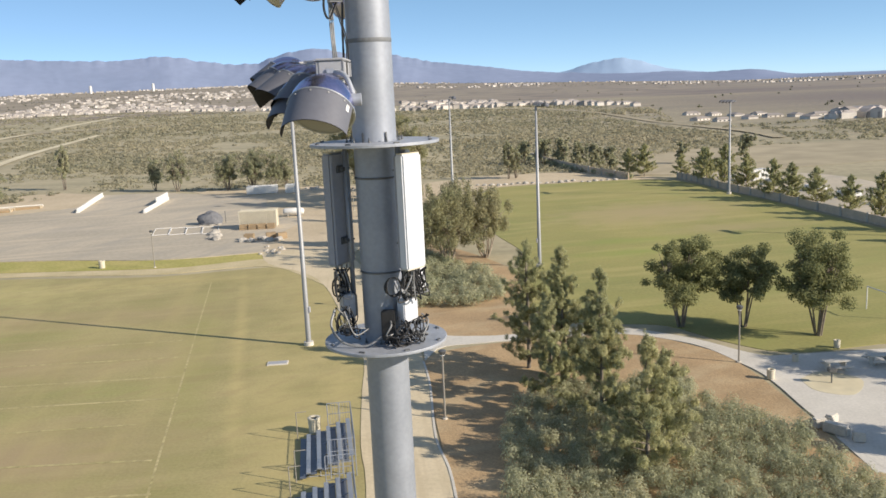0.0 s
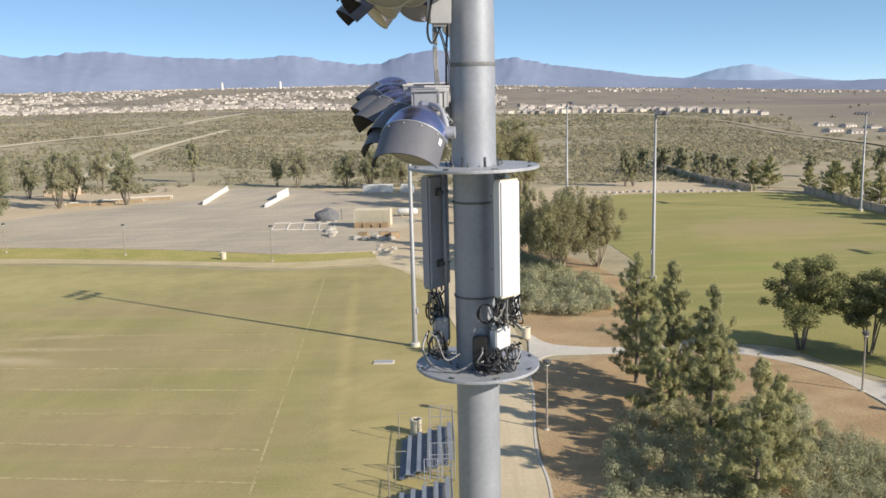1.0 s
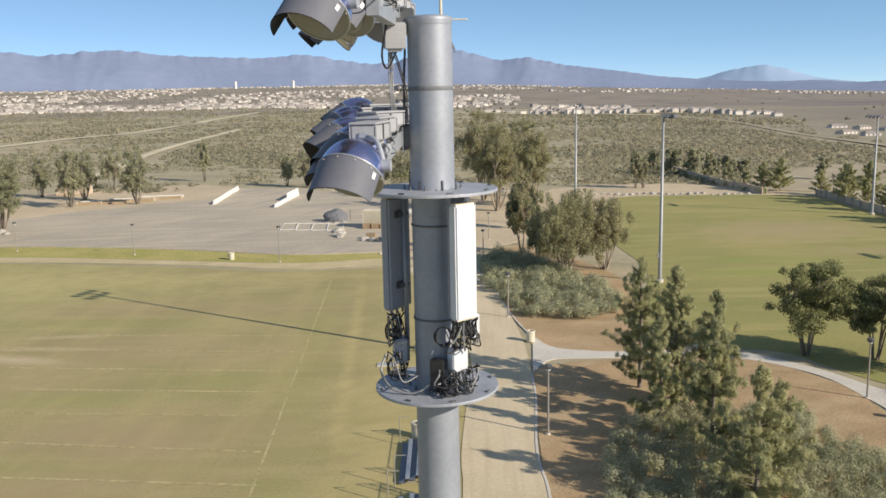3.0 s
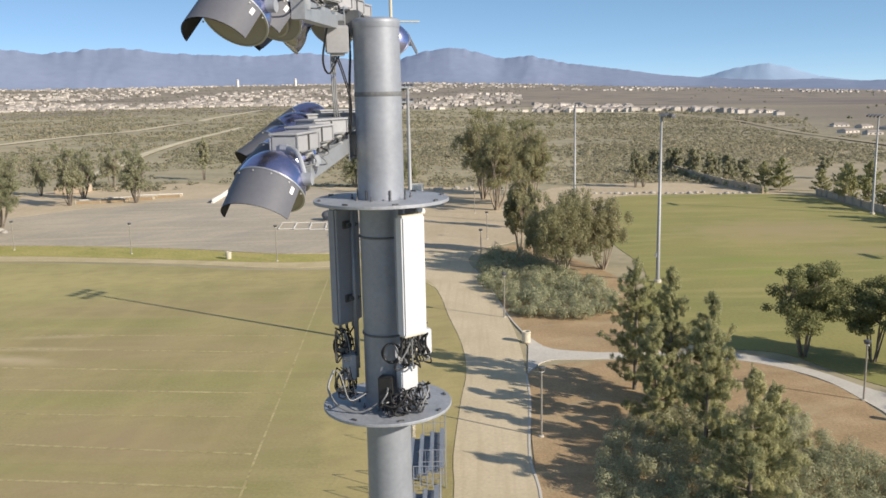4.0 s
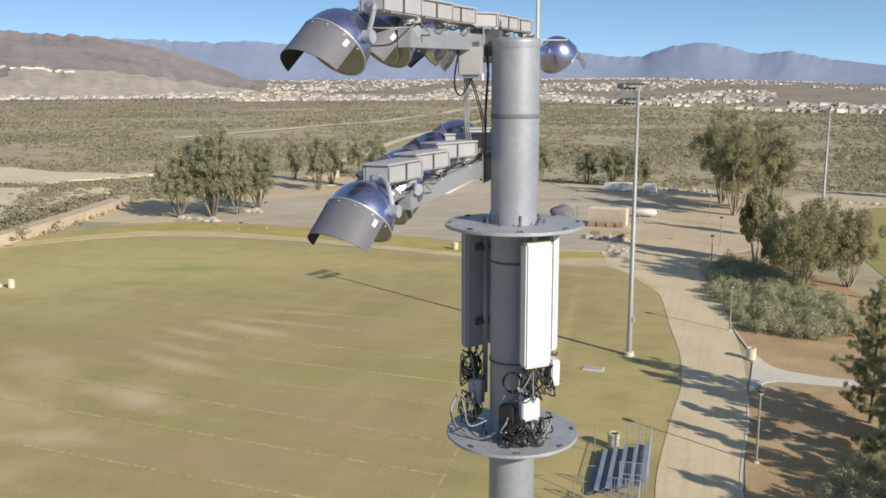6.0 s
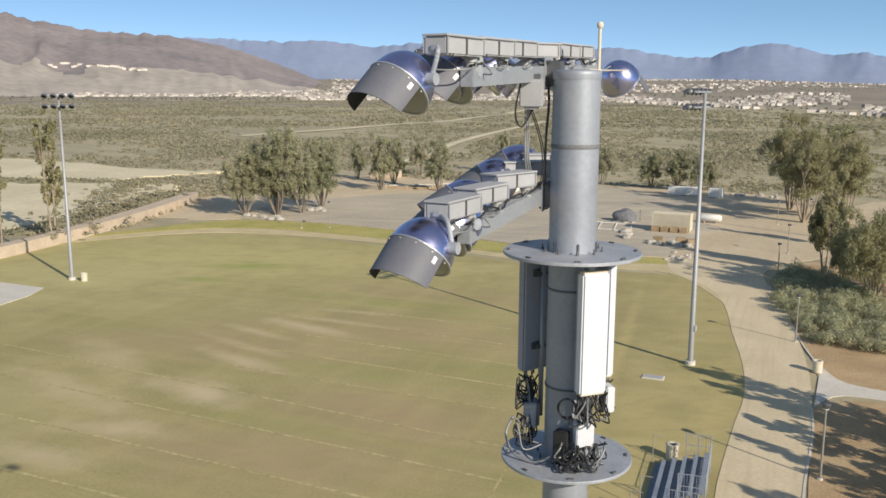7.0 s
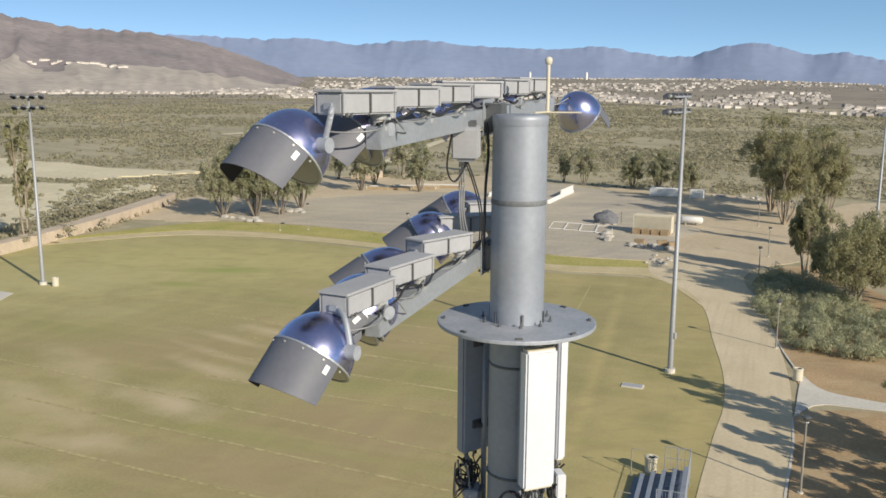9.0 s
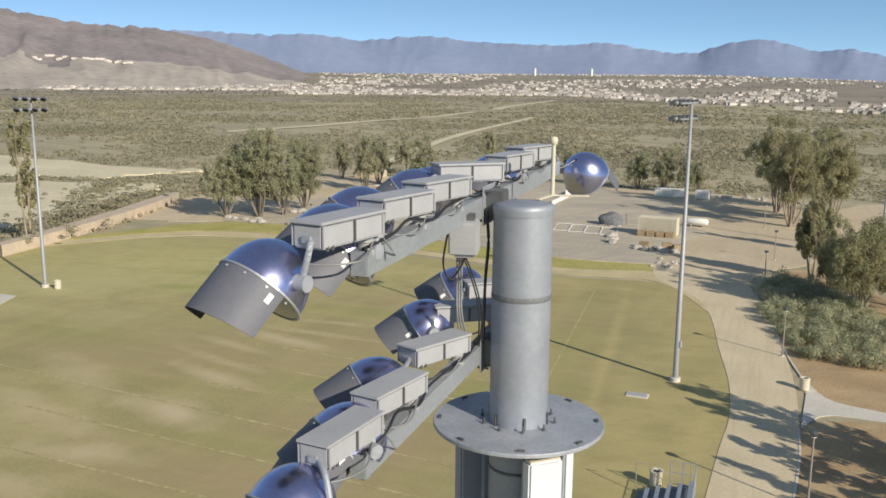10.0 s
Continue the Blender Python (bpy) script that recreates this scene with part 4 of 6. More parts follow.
for k in range(7):
    bm = bmesh.new()
    x, y = -0.89 + 0.016 * (k - 3), 11.83 + 0.012 * (k % 3)
    if k < 3:
        pts = [(x, y, 22.44), (x, y, 22.15), (x + 0.01, y - 0.005, 21.92), (x + 0.02 * k, y + 0.1, 21.6)]
    elif k < 5:
        pts = [(x, y, 22.45), (x + 0.05, y + 0.06, 22.26), (x + 0.1, y + 0.12, 21.98), (x + 0.06, y + 0.2, 21.68), (x - 0.02, y + 0.24, 21.59)]
    else:
        pts = [(x, y, 22.45), (x - 0.08, y - 0.12, 22.26), (x - 0.12, y - 0.2, 22.4), (x - 0.05, y - 0.22, 22.76)]
    tube(bm, pts, 0.009 if k < 3 else 0.007, 6, 8)
    mesh_thing("drop_cable", bm, "cable_grey" if k < 3 else "cable", "grey conduit dropping to the lower crossarm" if k < 3 else "black cable looping from the junction box", "cable", smooth=True)
bm = bmesh.new()
tube(bm, [(-0.85, 12.2, 22.8), (-0.835, 12.22, 22.5), (-0.85, 12.2, 22.15), (-0.86, 12.2, 21.6)], 0.014, 6, 8)
mesh_thing("drop_cable", bm, "cable", "black cable strapped beside the pole", "cable", smooth=True)

# whip antenna on the pole top
wa = thing("whip_antenna", pose(-0.52, 12.9, 22.86), "short cream antenna with a domed tip on the pole top", "antenna")
bm = bmesh.new()
rod(bm, (0, 0, 0.0), (0, 0, 0.47), 0.018, n=14)
part("mast", bm, "cream", wa, smooth=False)
bm = bmesh.new()
lathe(bm, [(0.018, 0.45), (0.033, 0.465), (0.037, 0.5), (0.028, 0.52), (0.001, 0.53)], 20)
part("tip", bm, "cream", wa, smooth=True)
bm = bmesh.new()
box(bm, (0.05, 0.4, 0.014), pose(0.0, -0.16, 0.0), 0.003)
box(bm, (0.36, 0.05, 0.014), pose(0.14, 0.06, -0.004, 0, 0, 24), 0.003)
part("foot_bracket", bm, "cream", wa)

# ---- plants ----
def leaf_cloud(clumps, size, stretch, rng, loose=0.55):
    """Many small leaf blades; clumps are (centre, radii, count, direction or None)."""
    verts, faces = [], []
    for c, radii, count, lean in clumps:
        d = rng.normal(size=(count, 3))
        d /= np.linalg.norm(d, axis=1)[:, None]
        p = np.array(c) + d * (rng.random(count) ** 0.45)[:, None] * np.array(radii)
        n = d + np.array((0, 0, 0.5)) + loose * rng.normal(size=(count, 3))
        a = rng.normal(size=(count, 3)) if lean is None else np.array(lean) + 0.45 * rng.normal(size=(count, 3))
        n /= np.linalg.norm(n, axis=1)[:, None]
        a = a - n * np.sum(a * n, axis=1)[:, None]
        a /= np.linalg.norm(a, axis=1)[:, None] + 1e-9
        b = np.cross(n, a)
        s = (size * rng.uniform(0.55, 1.3, count))[:, None]
        a, b = a * s * stretch * 0.5, b * s * 0.5
        k = len(verts)
        quad = np.stack([p - a, p + b * 0.9, p + a, p - b * 0.9], 1).reshape(-1, 3)
        verts += quad.tolist()
        faces += [(k + 4 * i, k + 4 * i + 1, k + 4 * i + 2, k + 4 * i + 3) for i in range(count)]
    return verts, [], faces


def limb(bm, pts, r0, r1, n=7):
    line = curve_points(pts, 4)
    rings = []
    for i, p in enumerate(line):
        d = (line[min(i + 1, len(line) - 1)] - line[max(i - 1, 0)]).normalized()
        q = d.to_track_quat("Z", "Y").to_matrix()
        r = r0 + (r1 - r0) * i / (len(line) - 1)
        rings.append([bm.verts.new(p + q @ Vector((r * math.cos(math.tau * k / n), r * math.sin(math.tau * k / n), 0))) for k in range(n)])
    for a, b in zip(rings, rings[1:]):
        for k in range(n):
            bm.faces.new((a[k], a[(k + 1) % n], b[(k + 1) % n], b[k]))


def conifer(height, width, seed, label, group, leaves=6500, size=0.055):
    """A young pine: whorls of upswept branches with tufts of needles, open and ragged."""
    rng = np.random.default_rng(seed)
    t = thing("pine_tree", Matrix(), label, "tree", group)
    bm = bmesh.new()
    limb(bm, [(0, 0, -0.1), (0.05, 0.03, height * 0.4), (-0.04, 0.05, height * 0.75), (0, 0, height * 0.98)], 0.028 * height * 0.6, 0.02)
    clumps = []
    whorls = int(height * 2.2)
    for w in range(whorls):
        f = (w + 0.6) / whorls
        z = height * (0.06 + 0.9 * f)
        reach = width * 0.62 * (1 - f) ** 0.75 * rng.uniform(0.65, 1.2) * (0.7 + 0.3 * min(1, f * 5)) + 0.15
        for k in range(rng.integers(3, 6)):
            a = rng.uniform(0, math.tau)
            r = reach * rng.uniform(0.5, 1.25)
            end = np.array((r * math.cos(a), r * math.sin(a), z + r * rng.uniform(0.2, 0.7)))
            limb(bm, [(0, 0, z), tuple(np.array((0, 0, z)) * 0.5 + end * 0.5 - np.array((0, 0, 0.08))), tuple(end)], 0.03, 0.01, 4)
            for q in np.arange(0.3, 1.08, 0.28 / max(0.5, r)):
                c = np.array((0, 0, z)) * (1 - q) + end * q + rng.normal(size=3) * 0.1
                s = rng.uniform(0.14, 0.3)
                clumps.append((c, (s, s, s * 1.25), 1, (0.5 * math.cos(a), 0.5 * math.sin(a), 0.9)))
    for k in range(4):
        clumps.append(((rng.normal() * 0.06, rng.normal() * 0.06, height * 0.93 + 0.18 * k), (0.14 - 0.02 * k, 0.14 - 0.02 * k, 0.2), 1, (0, 0, 1)))
    vol = np.array([c[1][0] ** 2 for c in clumps])
    clumps = [(c, r, max(8, int(leaves * v / vol.sum())), d) for (c, r, _, d), v in zip(clumps, vol)]
    part("trunk", bm, "bark", t, smooth=True)
    part("crown", leaf_cloud(clumps, size, 4.5, rng, 0.35), "pine", t, "dusty green needle tufts")
    return t


def round_tree(height, width, seed, label, group, leaf="broadleaf", bark="bark", leaves=7000, size=0.15, clear=0.3, stems=4, name="shade_tree", droop=0.0, tall=1.0, clumpy=26, low=0.4, spray=1.0):
    """A tree with several limbs from low down that fork into an uneven crown of leaf clumps."""
    rng = np.random.default_rng(seed)
    t = thing(name, Matrix(), label, "tree", group)
    bm = bmesh.new()
    base = height * clear
    clumps = []
    each = max(3, clumpy // stems)
    for k in range(stems):
        a = math.tau * k / stems + rng.uniform(-0.5, 0.5)
        r = width * 0.5 * rng.uniform(0.25, 0.62) * (0.4 if k == 0 else 1)
        top = np.array((r * math.cos(a), r * math.sin(a), height * (0.86 if k == 0 else rng.uniform(0.45, 0.82))))
        foot = (0.2 * math.cos(a), 0.2 * math.sin(a), -0.15)
        knee = (r * 0.5 * math.cos(a + 0.25), r * 0.5 * math.sin(a + 0.25), base * rng.uniform(0.75, 1.1))
        limb(bm, [foot, knee, tuple(top)], 0.0135 * height * rng.uniform(0.7, 1.15), 0.03, 7)
        # boughs that carry the leaves, as one lobe of the crown
        lobe = width * rng.uniform(0.2, 0.3)
        for j in range(each):
            d = rng.normal(size=3)
            d /= np.linalg.norm(d)
            q = rng.uniform(low, 1.0) ** 0.7
            c = np.array(knee) * (1 - q) + top * q + d * np.array((lobe, lobe, min(lobe * tall, (height - base) * 0.4))) * rng.uniform(0.35, 1.2) * (0.6 + 0.4 * q)
            c[2] = min(max(c[2], base * rng.uniform(0.9, 1.5)), height * rng.uniform(0.9, 1.0))
            s = width * rng.uniform(0.05, 0.115) * spray
            clumps.append((c, (s, s, s * rng.uniform(0.6, 0.95) * tall), 1, (0, 0, -1) if droop and rng.random() < droop else None))
            start = np.array(knee) * 0.45 + top * 0.55
            limb(bm, [tuple(start), tuple((start + c) / 2 + np.array((0, 0, 0.12))), tuple(c)], 0.022 + 0.003 * height, 0.01, 4)
    vol = np.array([c[1][0] ** 2 for c in clumps])
    clumps = [(c, r, max(10, int(leaves * v / vol.sum())), d) for (c, r, _, d), v in zip(clumps, vol)]
    part("trunk", bm, bark, t, smooth=True)
    part("crown", leaf_cloud(clumps, size, 1.8 + 2 * droop, rng), leaf, t)
    return t


def put(t, x, y, turn=0.0, scale=1.0, z=0.0, used=set()):
    m = Matrix.Translation((x, y, z)) @ pose(0, 0, 0, 0, 0, turn)
    if t.name in used:
        c = copy_thing(t, m)
        c.scale = (scale, scale, scale)
        return c
    used.add(t.name)
    t.matrix_basis = m @ Matrix.Diagonal((scale, scale, scale, 1))
    return t


PINES = "young pines in the mulch bed"
put(conifer(10.2, 4.8, 11, "tall dusty-green pine with an open ragged crown", PINES, 33000), 5.5, 66.0)
put(conifer(10.0, 4.8, 12, "tall slim pine with a pointed leader", PINES, 33000), 7.7, 62.8)
put(conifer(8.7, 3.6, 13, "slender pine with upswept branches", PINES, 28000), 10.3, 61.8)
put(conifer(8.3, 4.8, 14, "yellow-green young pine among the bushes", PINES, 31000), 10.2, 46.5)
put(conifer(8.6, 4.4, 15, "bushy young pine among the bushes", PINES, 31000), 9.0, 54.0)
put(conifer(6.2, 2.8, 16, "small young pine with a thin leader", PINES, 20000), 11.8, 50.0)
put(conifer(7.0, 4.2, 17, "broad low pine over the shrubs", PINES, 30000), 6.4, 59.0)

SHADE = "shade trees beside the footpath"
put(round_tree(7.8, 8.6, 21, "dark green multi-stemmed shade tree on the lawn", SHADE, leaves=27000, size=0.115, clear=0.36, stems=7, clumpy=84, low=0.8), 19.6, 75.6)
put(round_tree(7.1, 7.6, 22, "dark green shade tree with several slim stems", SHADE, leaves=23000, size=0.115, clear=0.36, stems=7, clumpy=76, low=0.8), 24.8, 74.8)
put(round_tree(8.4, 8.8, 23, "large dense dark green shade tree", SHADE, leaves=28000, size=0.115, clear=0.36, stems=8, clumpy=90, low=0.8), 29.8, 71.4)
put(round_tree(8.5, 9.0, 24, "dense shade tree beside the picnic apron", SHADE, leaves=22000, size=0.115, clear=0.36, stems=7, clumpy=80, low=0.8), 38.5, 59.5)
put(round_tree(7.0, 6.5, 25, "shade tree at the end of the apron", SHADE, leaves=15000, size=0.12, clear=0.36, stems=6, clumpy=60, low=0.8), 33.0, 46.5)

GUMS = "tall gum trees beside the yard"
gum = round_tree(10.8, 13.0, 31, "broad grey-green gum tree with an open crown", GUMS, "gum", "bark_pale", 34000, 0.11, 0.24, 9, "gum_tree", 0.8, 2.0, 220, 0.45, 0.6)
put(gum, -0.6, 107, 0, 0.95)
put(round_tree(9.6, 8.6, 32, "weeping yellow-green gum tree", GUMS, "gum", "bark_pale", 22000, 0.11, 0.2, 8, "gum_tree", 0.7, 1.8, 130, 0.4, 0.72), 4.0, 110.5)
tall_gum = round_tree(17.5, 12.0, 33, "tall dark gum tree with a ragged crown", GUMS, "gum", "bark_pale", 24000, 0.155, 0.24, 9, "gum_tree", 0.55, 1.5, 210, 0.4, 0.75)
slim_gum = round_tree(13.0, 5.4, 34, "slender gum tree with a drooping dark crown", GUMS, "gum", "bark_pale", 15000, 0.13, 0.2, 4, "gum_tree", 0.8, 2.6, 110, 0.3, 0.9)
put(slim_gum, -6.9, 120.5)
put(slim_gum, -4.6, 114.5, 130, 0.74)
put(slim_gum, -9.0, 143, 220, 0.72)
put(tall_gum, -14.6, 164.6, 0, 0.95)
put(tall_gum, -19, 181, 70, 1.08)
put(tall_gum, -8.6, 171, 160, 0.95)
put(tall_gum, -12, 188, 250, 0.95)

FAR = "scattered trees round the car park"
far_tree = round_tree(12.5, 8.4, 41, "haze-paled grey-green tree with bare lower trunk", FAR, "far_leaf", "bark", 9500, 0.165, 0.2, 7, "far_tree", 0.5, 1.6, 120, 0.3, 0.78)
wide_tree = round_tree(15.0, 11.5, 42, "large haze-paled green tree with several trunks", FAR, "far_leaf", "bark", 27000, 0.145, 0.24, 9, "far_tree", 0.45, 1.4, 170, 0.3, 0.8)
slim_tree = round_tree(11.0, 4.8, 43, "narrow upright haze-paled tree", FAR, "far_leaf", "bark", 9000, 0.17, 0.15, 4, "far_tree", 0.3, 2.2, 44)
for k, (t, x, y, s) in enumerate(((wide_tree, -99.7, 126.6, 1.14), (wide_tree, -104.6, 123.4, 0.9), (far_tree, -97.5, 131, 1.0), (far_tree, -105.4, 170, 1.05), (far_tree, -109.5, 182, 0.9), (far_tree, -114.5, 203, 0.9), (far_tree, -93, 175, 1.0), (slim_tree, -99.7, 224, 1.03), (far_tree, -71.9, 211, 0.66), (far_tree, -65.4, 207.5, 0.8), (wide_tree, -52.5, 204.5, 0.6), (wide_tree, -46.5, 204, 0.66), (far_tree, -41.5, 203, 0.72), (far_tree, -39.5, 207, 0.6), (slim_tree, 13.1, 203, 0.8), (far_tree, 14.8, 204, 0.6), (wide_tree, -99, 139, 0.9), (wide_tree, -116, 160, 0.85), (far_tree, -124, 188, 0.8), (far_tree, -102, 129, 0.9))):
    put(t, x, y, 73 * k, s)
# thin half-bare gums behind the wall
bare = round_tree(21, 4.4, 44, "tall thin half-bare gum with a pale trunk", FAR, "gum", "bark_pale", 4600, 0.24, 0.12, 3, "thin_gum", 0.5, 2.2, 60, 0.15)
put(bare, -111, 88.5, 0, 1.08)
put(bare, -112.5, 80.5, 100, 1.0)
# trees along the far wall
ROW = "row of young trees along the block wall"
row_tree = conifer(8.5, 5.6, 51, "young dark green pine beside the block wall", ROW, 4500, 0.17)
for k, (x, y, s) in enumerate(((49.4, 190, 0.72), (52.4, 184, 0.95), (53.6, 173, 1.12), (54.8, 164, 0.95), (55.6, 152.5, 0.95), (57, 148, 0.9), (58.2, 141, 0.88), (59.6, 132, 0.82), (61.4, 126, 0.95), (62.5, 116, 0.95), (51.6, 178.6, 1.0), (63.5, 106, 0.9), (39.9, 199, 0.85), (42.8, 196, 1.0))):
    put(row_tree, x, y, 61 * k, s * 0.86)
row_round = round_tree(7.6, 6.0, 52, "haze-paled rounded tree beyond the wall", ROW, "far_leaf", "bark", 5200, 0.24, 0.15, 5, "row_tree", 0.3, 1.2, 45)
for k, (x, y, s) in enumerate(((19.5, 240, 0.9), (24, 236, 1.0), (28.9, 232, 1.05), (32, 224, 0.95), (34.7, 215, 0.95), (37.4, 208, 0.9), (26, 246, 0.9), (21, 250, 0.8), (74, 222, 1.0), (58, 222, 0.8))):
    put(row_round, x, y, 47 * k, s)


def inside(x, y, poly):
    hit = False
    for (x0, y0), (x1, y1) in zip(poly, poly[1:] + poly[:1]):
        if (y0 > y) != (y1 > y) and x < (x1 - x0) * (y - y0) / (y1 - y0) + x0:
            hit = not hit
    return hit


def shrub_mass(name, poly, spacing, height, leaf, size, per, label, seed):
    rng = np.random.default_rng(seed)
    xs, ys = [p[0] for p in poly], [p[1] for p in poly]
    clumps = []
    for x in np.arange(min(xs), max(xs), spacing):
        for y in np.arange(min(ys), max(ys), spacing):
            px, py = x + rng.uniform(-0.6, 0.6) * spacing, y + rng.uniform(-0.6, 0.6) * spacing
            if inside(px, py, poly):
                h = height * (0.7 + 0.55 * noise.noise(Vector((px * 0.45, py * 0.45, seed)))) * rng.uniform(0.8, 1.15)
                clumps.append(((px, py, h * 0.55), (spacing * 0.7, spacing * 0.7, h * 0.5), per, (rng.normal() * 0.4, rng.normal() * 0.4, 1.0)))
    return mesh_thing(name, leaf_cloud(clumps, size, 2.6, rng, 0.3), leaf, label, "shrubs", kind="stuff")


shrub_mass("shrubs_south", [(2.4, 36), (2.4, 48), (3.0, 53), (4.0, 57.5), (7, 60.5), (12, 61), (16.2, 60), (16.6, 55.6), (20, 53), (21.2, 48), (22.5, 38), (16, 33)], 0.8, 1.9, "olive_leaf", 0.066, 320, "dense grey-green shrubs filling the mulch bed", 61)
shrub_mass("shrubs_north", [(-10.3, 101), (-11.6, 112), (-10, 120), (-5.5, 116), (1.4, 105), (5, 96), (5, 88.5), (1.6, 85), (-4.2, 86), (-5.6, 89)], 1.0, 1.9, "olive_leaf", 0.1, 220, "low grey-green shrubs under the gum trees", 62)
shrub_mass("hedge", [(20, 256), (27, 228), (31, 212), (38.5, 190), (40.5, 191), (34, 213), (30, 229), (23, 257)], 1.3, 1.6, "olive_leaf", 0.3, 40, "dusty hedge along the track", 63)


def town_edge(az):
    """How far off the town begins, by the bearing in degrees left of +y."""
    return float(np.interp(az, (-27, -18, -14.3, -12.4, -10, -7, 3, 20), (420, 420, 460, 690, 745, 830, 860, 1340)))


def scrub():
    """Low brush over the plain, in drifts, thinning with distance."""
    rng = np.random.default_rng(71)
    keep_out = [[(-107, 40), (-107, 88), (-117, 114), (-128, 134), (-134, 160), (-124, 204), (-100, 218), (-60, 206), (-20, 206), (2, 212), (22, 214), (40, 206), (44, 232), (70, 262), (120, 268), (165, 240), (120, 200), (110, 40)], [(-118, 70), (-126, 92), (-128, 102), (-135, 116), (-140, 129), (-150, 153), (-174, 144), (-189, 136), (-230, 120), (-200, 76)], [(-201, 145), (-187, 150), (-172, 155), (-164, 178), (-169, 184), (-208, 181), (-256, 183), (-300, 172), (-280, 140)]]
    clumps = []
    tracks = [(np.array([(p.x, p.y) for p in curve_points([(*c, 0) for c in ctrl], 14)]), w / 2 + 2.5) for name, ctrl, w in TRACKS if name != "dry_field"]
    while len(clumps) < 27000:
        r = 150 + 1250 * rng.random() ** 1.7
        a = radians(rng.uniform(-33, 66))
        x, y = -r * math.sin(a), r * math.cos(a)
        if r > town_edge(math.degrees(a)) - 15 or any(inside(x, y, p) for p in keep_out):
            continue
        drift = noise.noise(Vector((x * 0.012, y * 0.012, 5))) + 0.5 * noise.noise(Vector((x * 0.05, y * 0.05, 8))) + (0.25 if x > 0 else 0.0)
        if 1.5 * drift < rng.uniform(-0.7, 0.5):
            continue
        if any(np.min(np.hypot(p[:, 0] - x * f, p[:, 1] - y * f)) < w for p, w in tracks for f in (1, 1 + 7 / r, 1 + 14 / r)):
            continue
        s = rng.uniform(0.7, 2.0) * (1 + r / 800)
        clumps.append(((x, y, land(x, y) + 0.12 * s), (s, s, 0.24 * s), 14 if r < 500 else 8, None))
    groups = (0.5, 300), (0.8, 550), (1.4, 9999)
    for k, (size, most) in enumerate(groups):
        least = groups[k - 1][1] if k else 0
        mesh_thing("scrub", leaf_cloud([c for c in clumps if least <= math.hypot(c[0][0], c[0][1]) < most], size, 1.5, rng, 0.35), "scrub_leaf", "dry olive and grey brush covering the plain", "scrub", kind="stuff")


scrub()
rng_b = np.random.default_rng(75)
bank = []
for k in range(170):
    f = rng_b.random()
    x, y = -110 - 50 * f + rng_b.normal() * 3, 92 + 60 * f + rng_b.normal() * 4 - 4
    s = rng_b.uniform(0.4, 1.1)
    bank.append(((x, y, 1.2 + s * 0.4), (s * 1.3, s * 1.3, s * 0.6), 30, None))
for k in range(90):
    x, y = rng_b.uniform(-124, -96), rng_b.uniform(196, 216)
    s = rng_b.uniform(0.5, 1.1)
    bank.append(((x, y, s * 0.4), (s * 1.3, s * 1.3, s * 0.6), 30, None))
mesh_thing("bank_brush", leaf_cloud(bank, 0.34, 1.5, rng_b, 0.35), "scrub_leaf", "dry brush above the retaining wall", "scrub", kind="stuff")

# ---- the distant town ----
def gable(verts, faces, mats, x, y, z, w, d, h, up, turn):
    c, s = math.cos(turn), math.sin(turn)
    k = len(verts)
    for px, py, pz in ((-w, -d, -3), (w, -d, -3), (w, d, -3), (-w, d, -3), (-w, -d, h), (w, -d, h), (w, d, h), (-w, d, h), (-w * 0.7, 0, h + up), (w * 0.7, 0, h + up)):
        verts.append((x + (px * c - py * s) / 2, y + (px * s + py * c) / 2, z + pz))
    for f, m in (((0, 1, 5, 4), 0), ((1, 2, 6, 5), 0), ((2, 3, 7, 6), 0), ((3, 0, 4, 7), 0), ((4, 5, 9, 8), 1), ((6, 7, 8, 9), 1), ((5, 6, 9), 1), ((7, 4, 8), 1)):
        faces.append([k + i for i in f])
        mats.append(m)


def town():
    rng = np.random.default_rng(81)
    verts, faces, mats = [], [], []
    clumps = []
    for k in range(7500):
        az = rng.uniform(-26, 64)
        near = town_edge(az)
        r = near + (3830 - near) * rng.random() ** (1.6 if az > 8 else 1.9)
        if az > 38:
            r = 1500 + 330 * rng.random()
            if rng.random() < 0.45:
                continue
        if noise.noise(Vector((az * 0.16, r * 0.0016, 2))) < (-0.5 if az > 38 else -0.2 if az > 28 else -0.05 if az > 0 else 0.12):
            continue
        if (az < 4 and near + (330 if az > -3 else 40) < r < 2300) or (-14.5 < az < -12.4 and r < 2300):
            continue
        if 36 < az <= 38 and r > 2000:
            continue
        x, y = -r * math.sin(radians(az)), r * math.cos(radians(az))
        small = 0.55 if az > 28 else 0.62
        gable(verts, faces, mats, x, y, land(x, y), small * rng.uniform(9, 15), small * rng.uniform(8, 11), small * rng.uniform(3, 6), small * rng.uniform(1.4, 2.2), rng.choice([0.2, 1.77, 0.6]) + rng.normal() * 0.1)
    ob = mesh_thing("town", (verts, [], faces), ["stucco", "roof_tile"], "tightly packed tan houses of a distant town", "houses", kind="stuff")
    ob.data.polygons.foreach_set("material_index", mats)
    for k in range(4200):
        az = rng.uniform(-28, 66)
        r = town_edge(az) + 3000 * rng.random() ** 1.4
        x, y = -r * math.sin(radians(az)), r * math.cos(radians(az))
        if az < 4 and r < 2300 and rng.random() < 0.96:
            continue
        s = rng.uniform(0.9, 2.6)
        clumps.append(((x, y, land(x, y) + s * 0.5), (s, s, s * 0.8), 12, None))
    mesh_thing("town_trees", leaf_cloud(clumps, 1.4, 1.3, rng), "town_leaf", "dark trees between the distant houses", "trees", kind="stuff")


town()


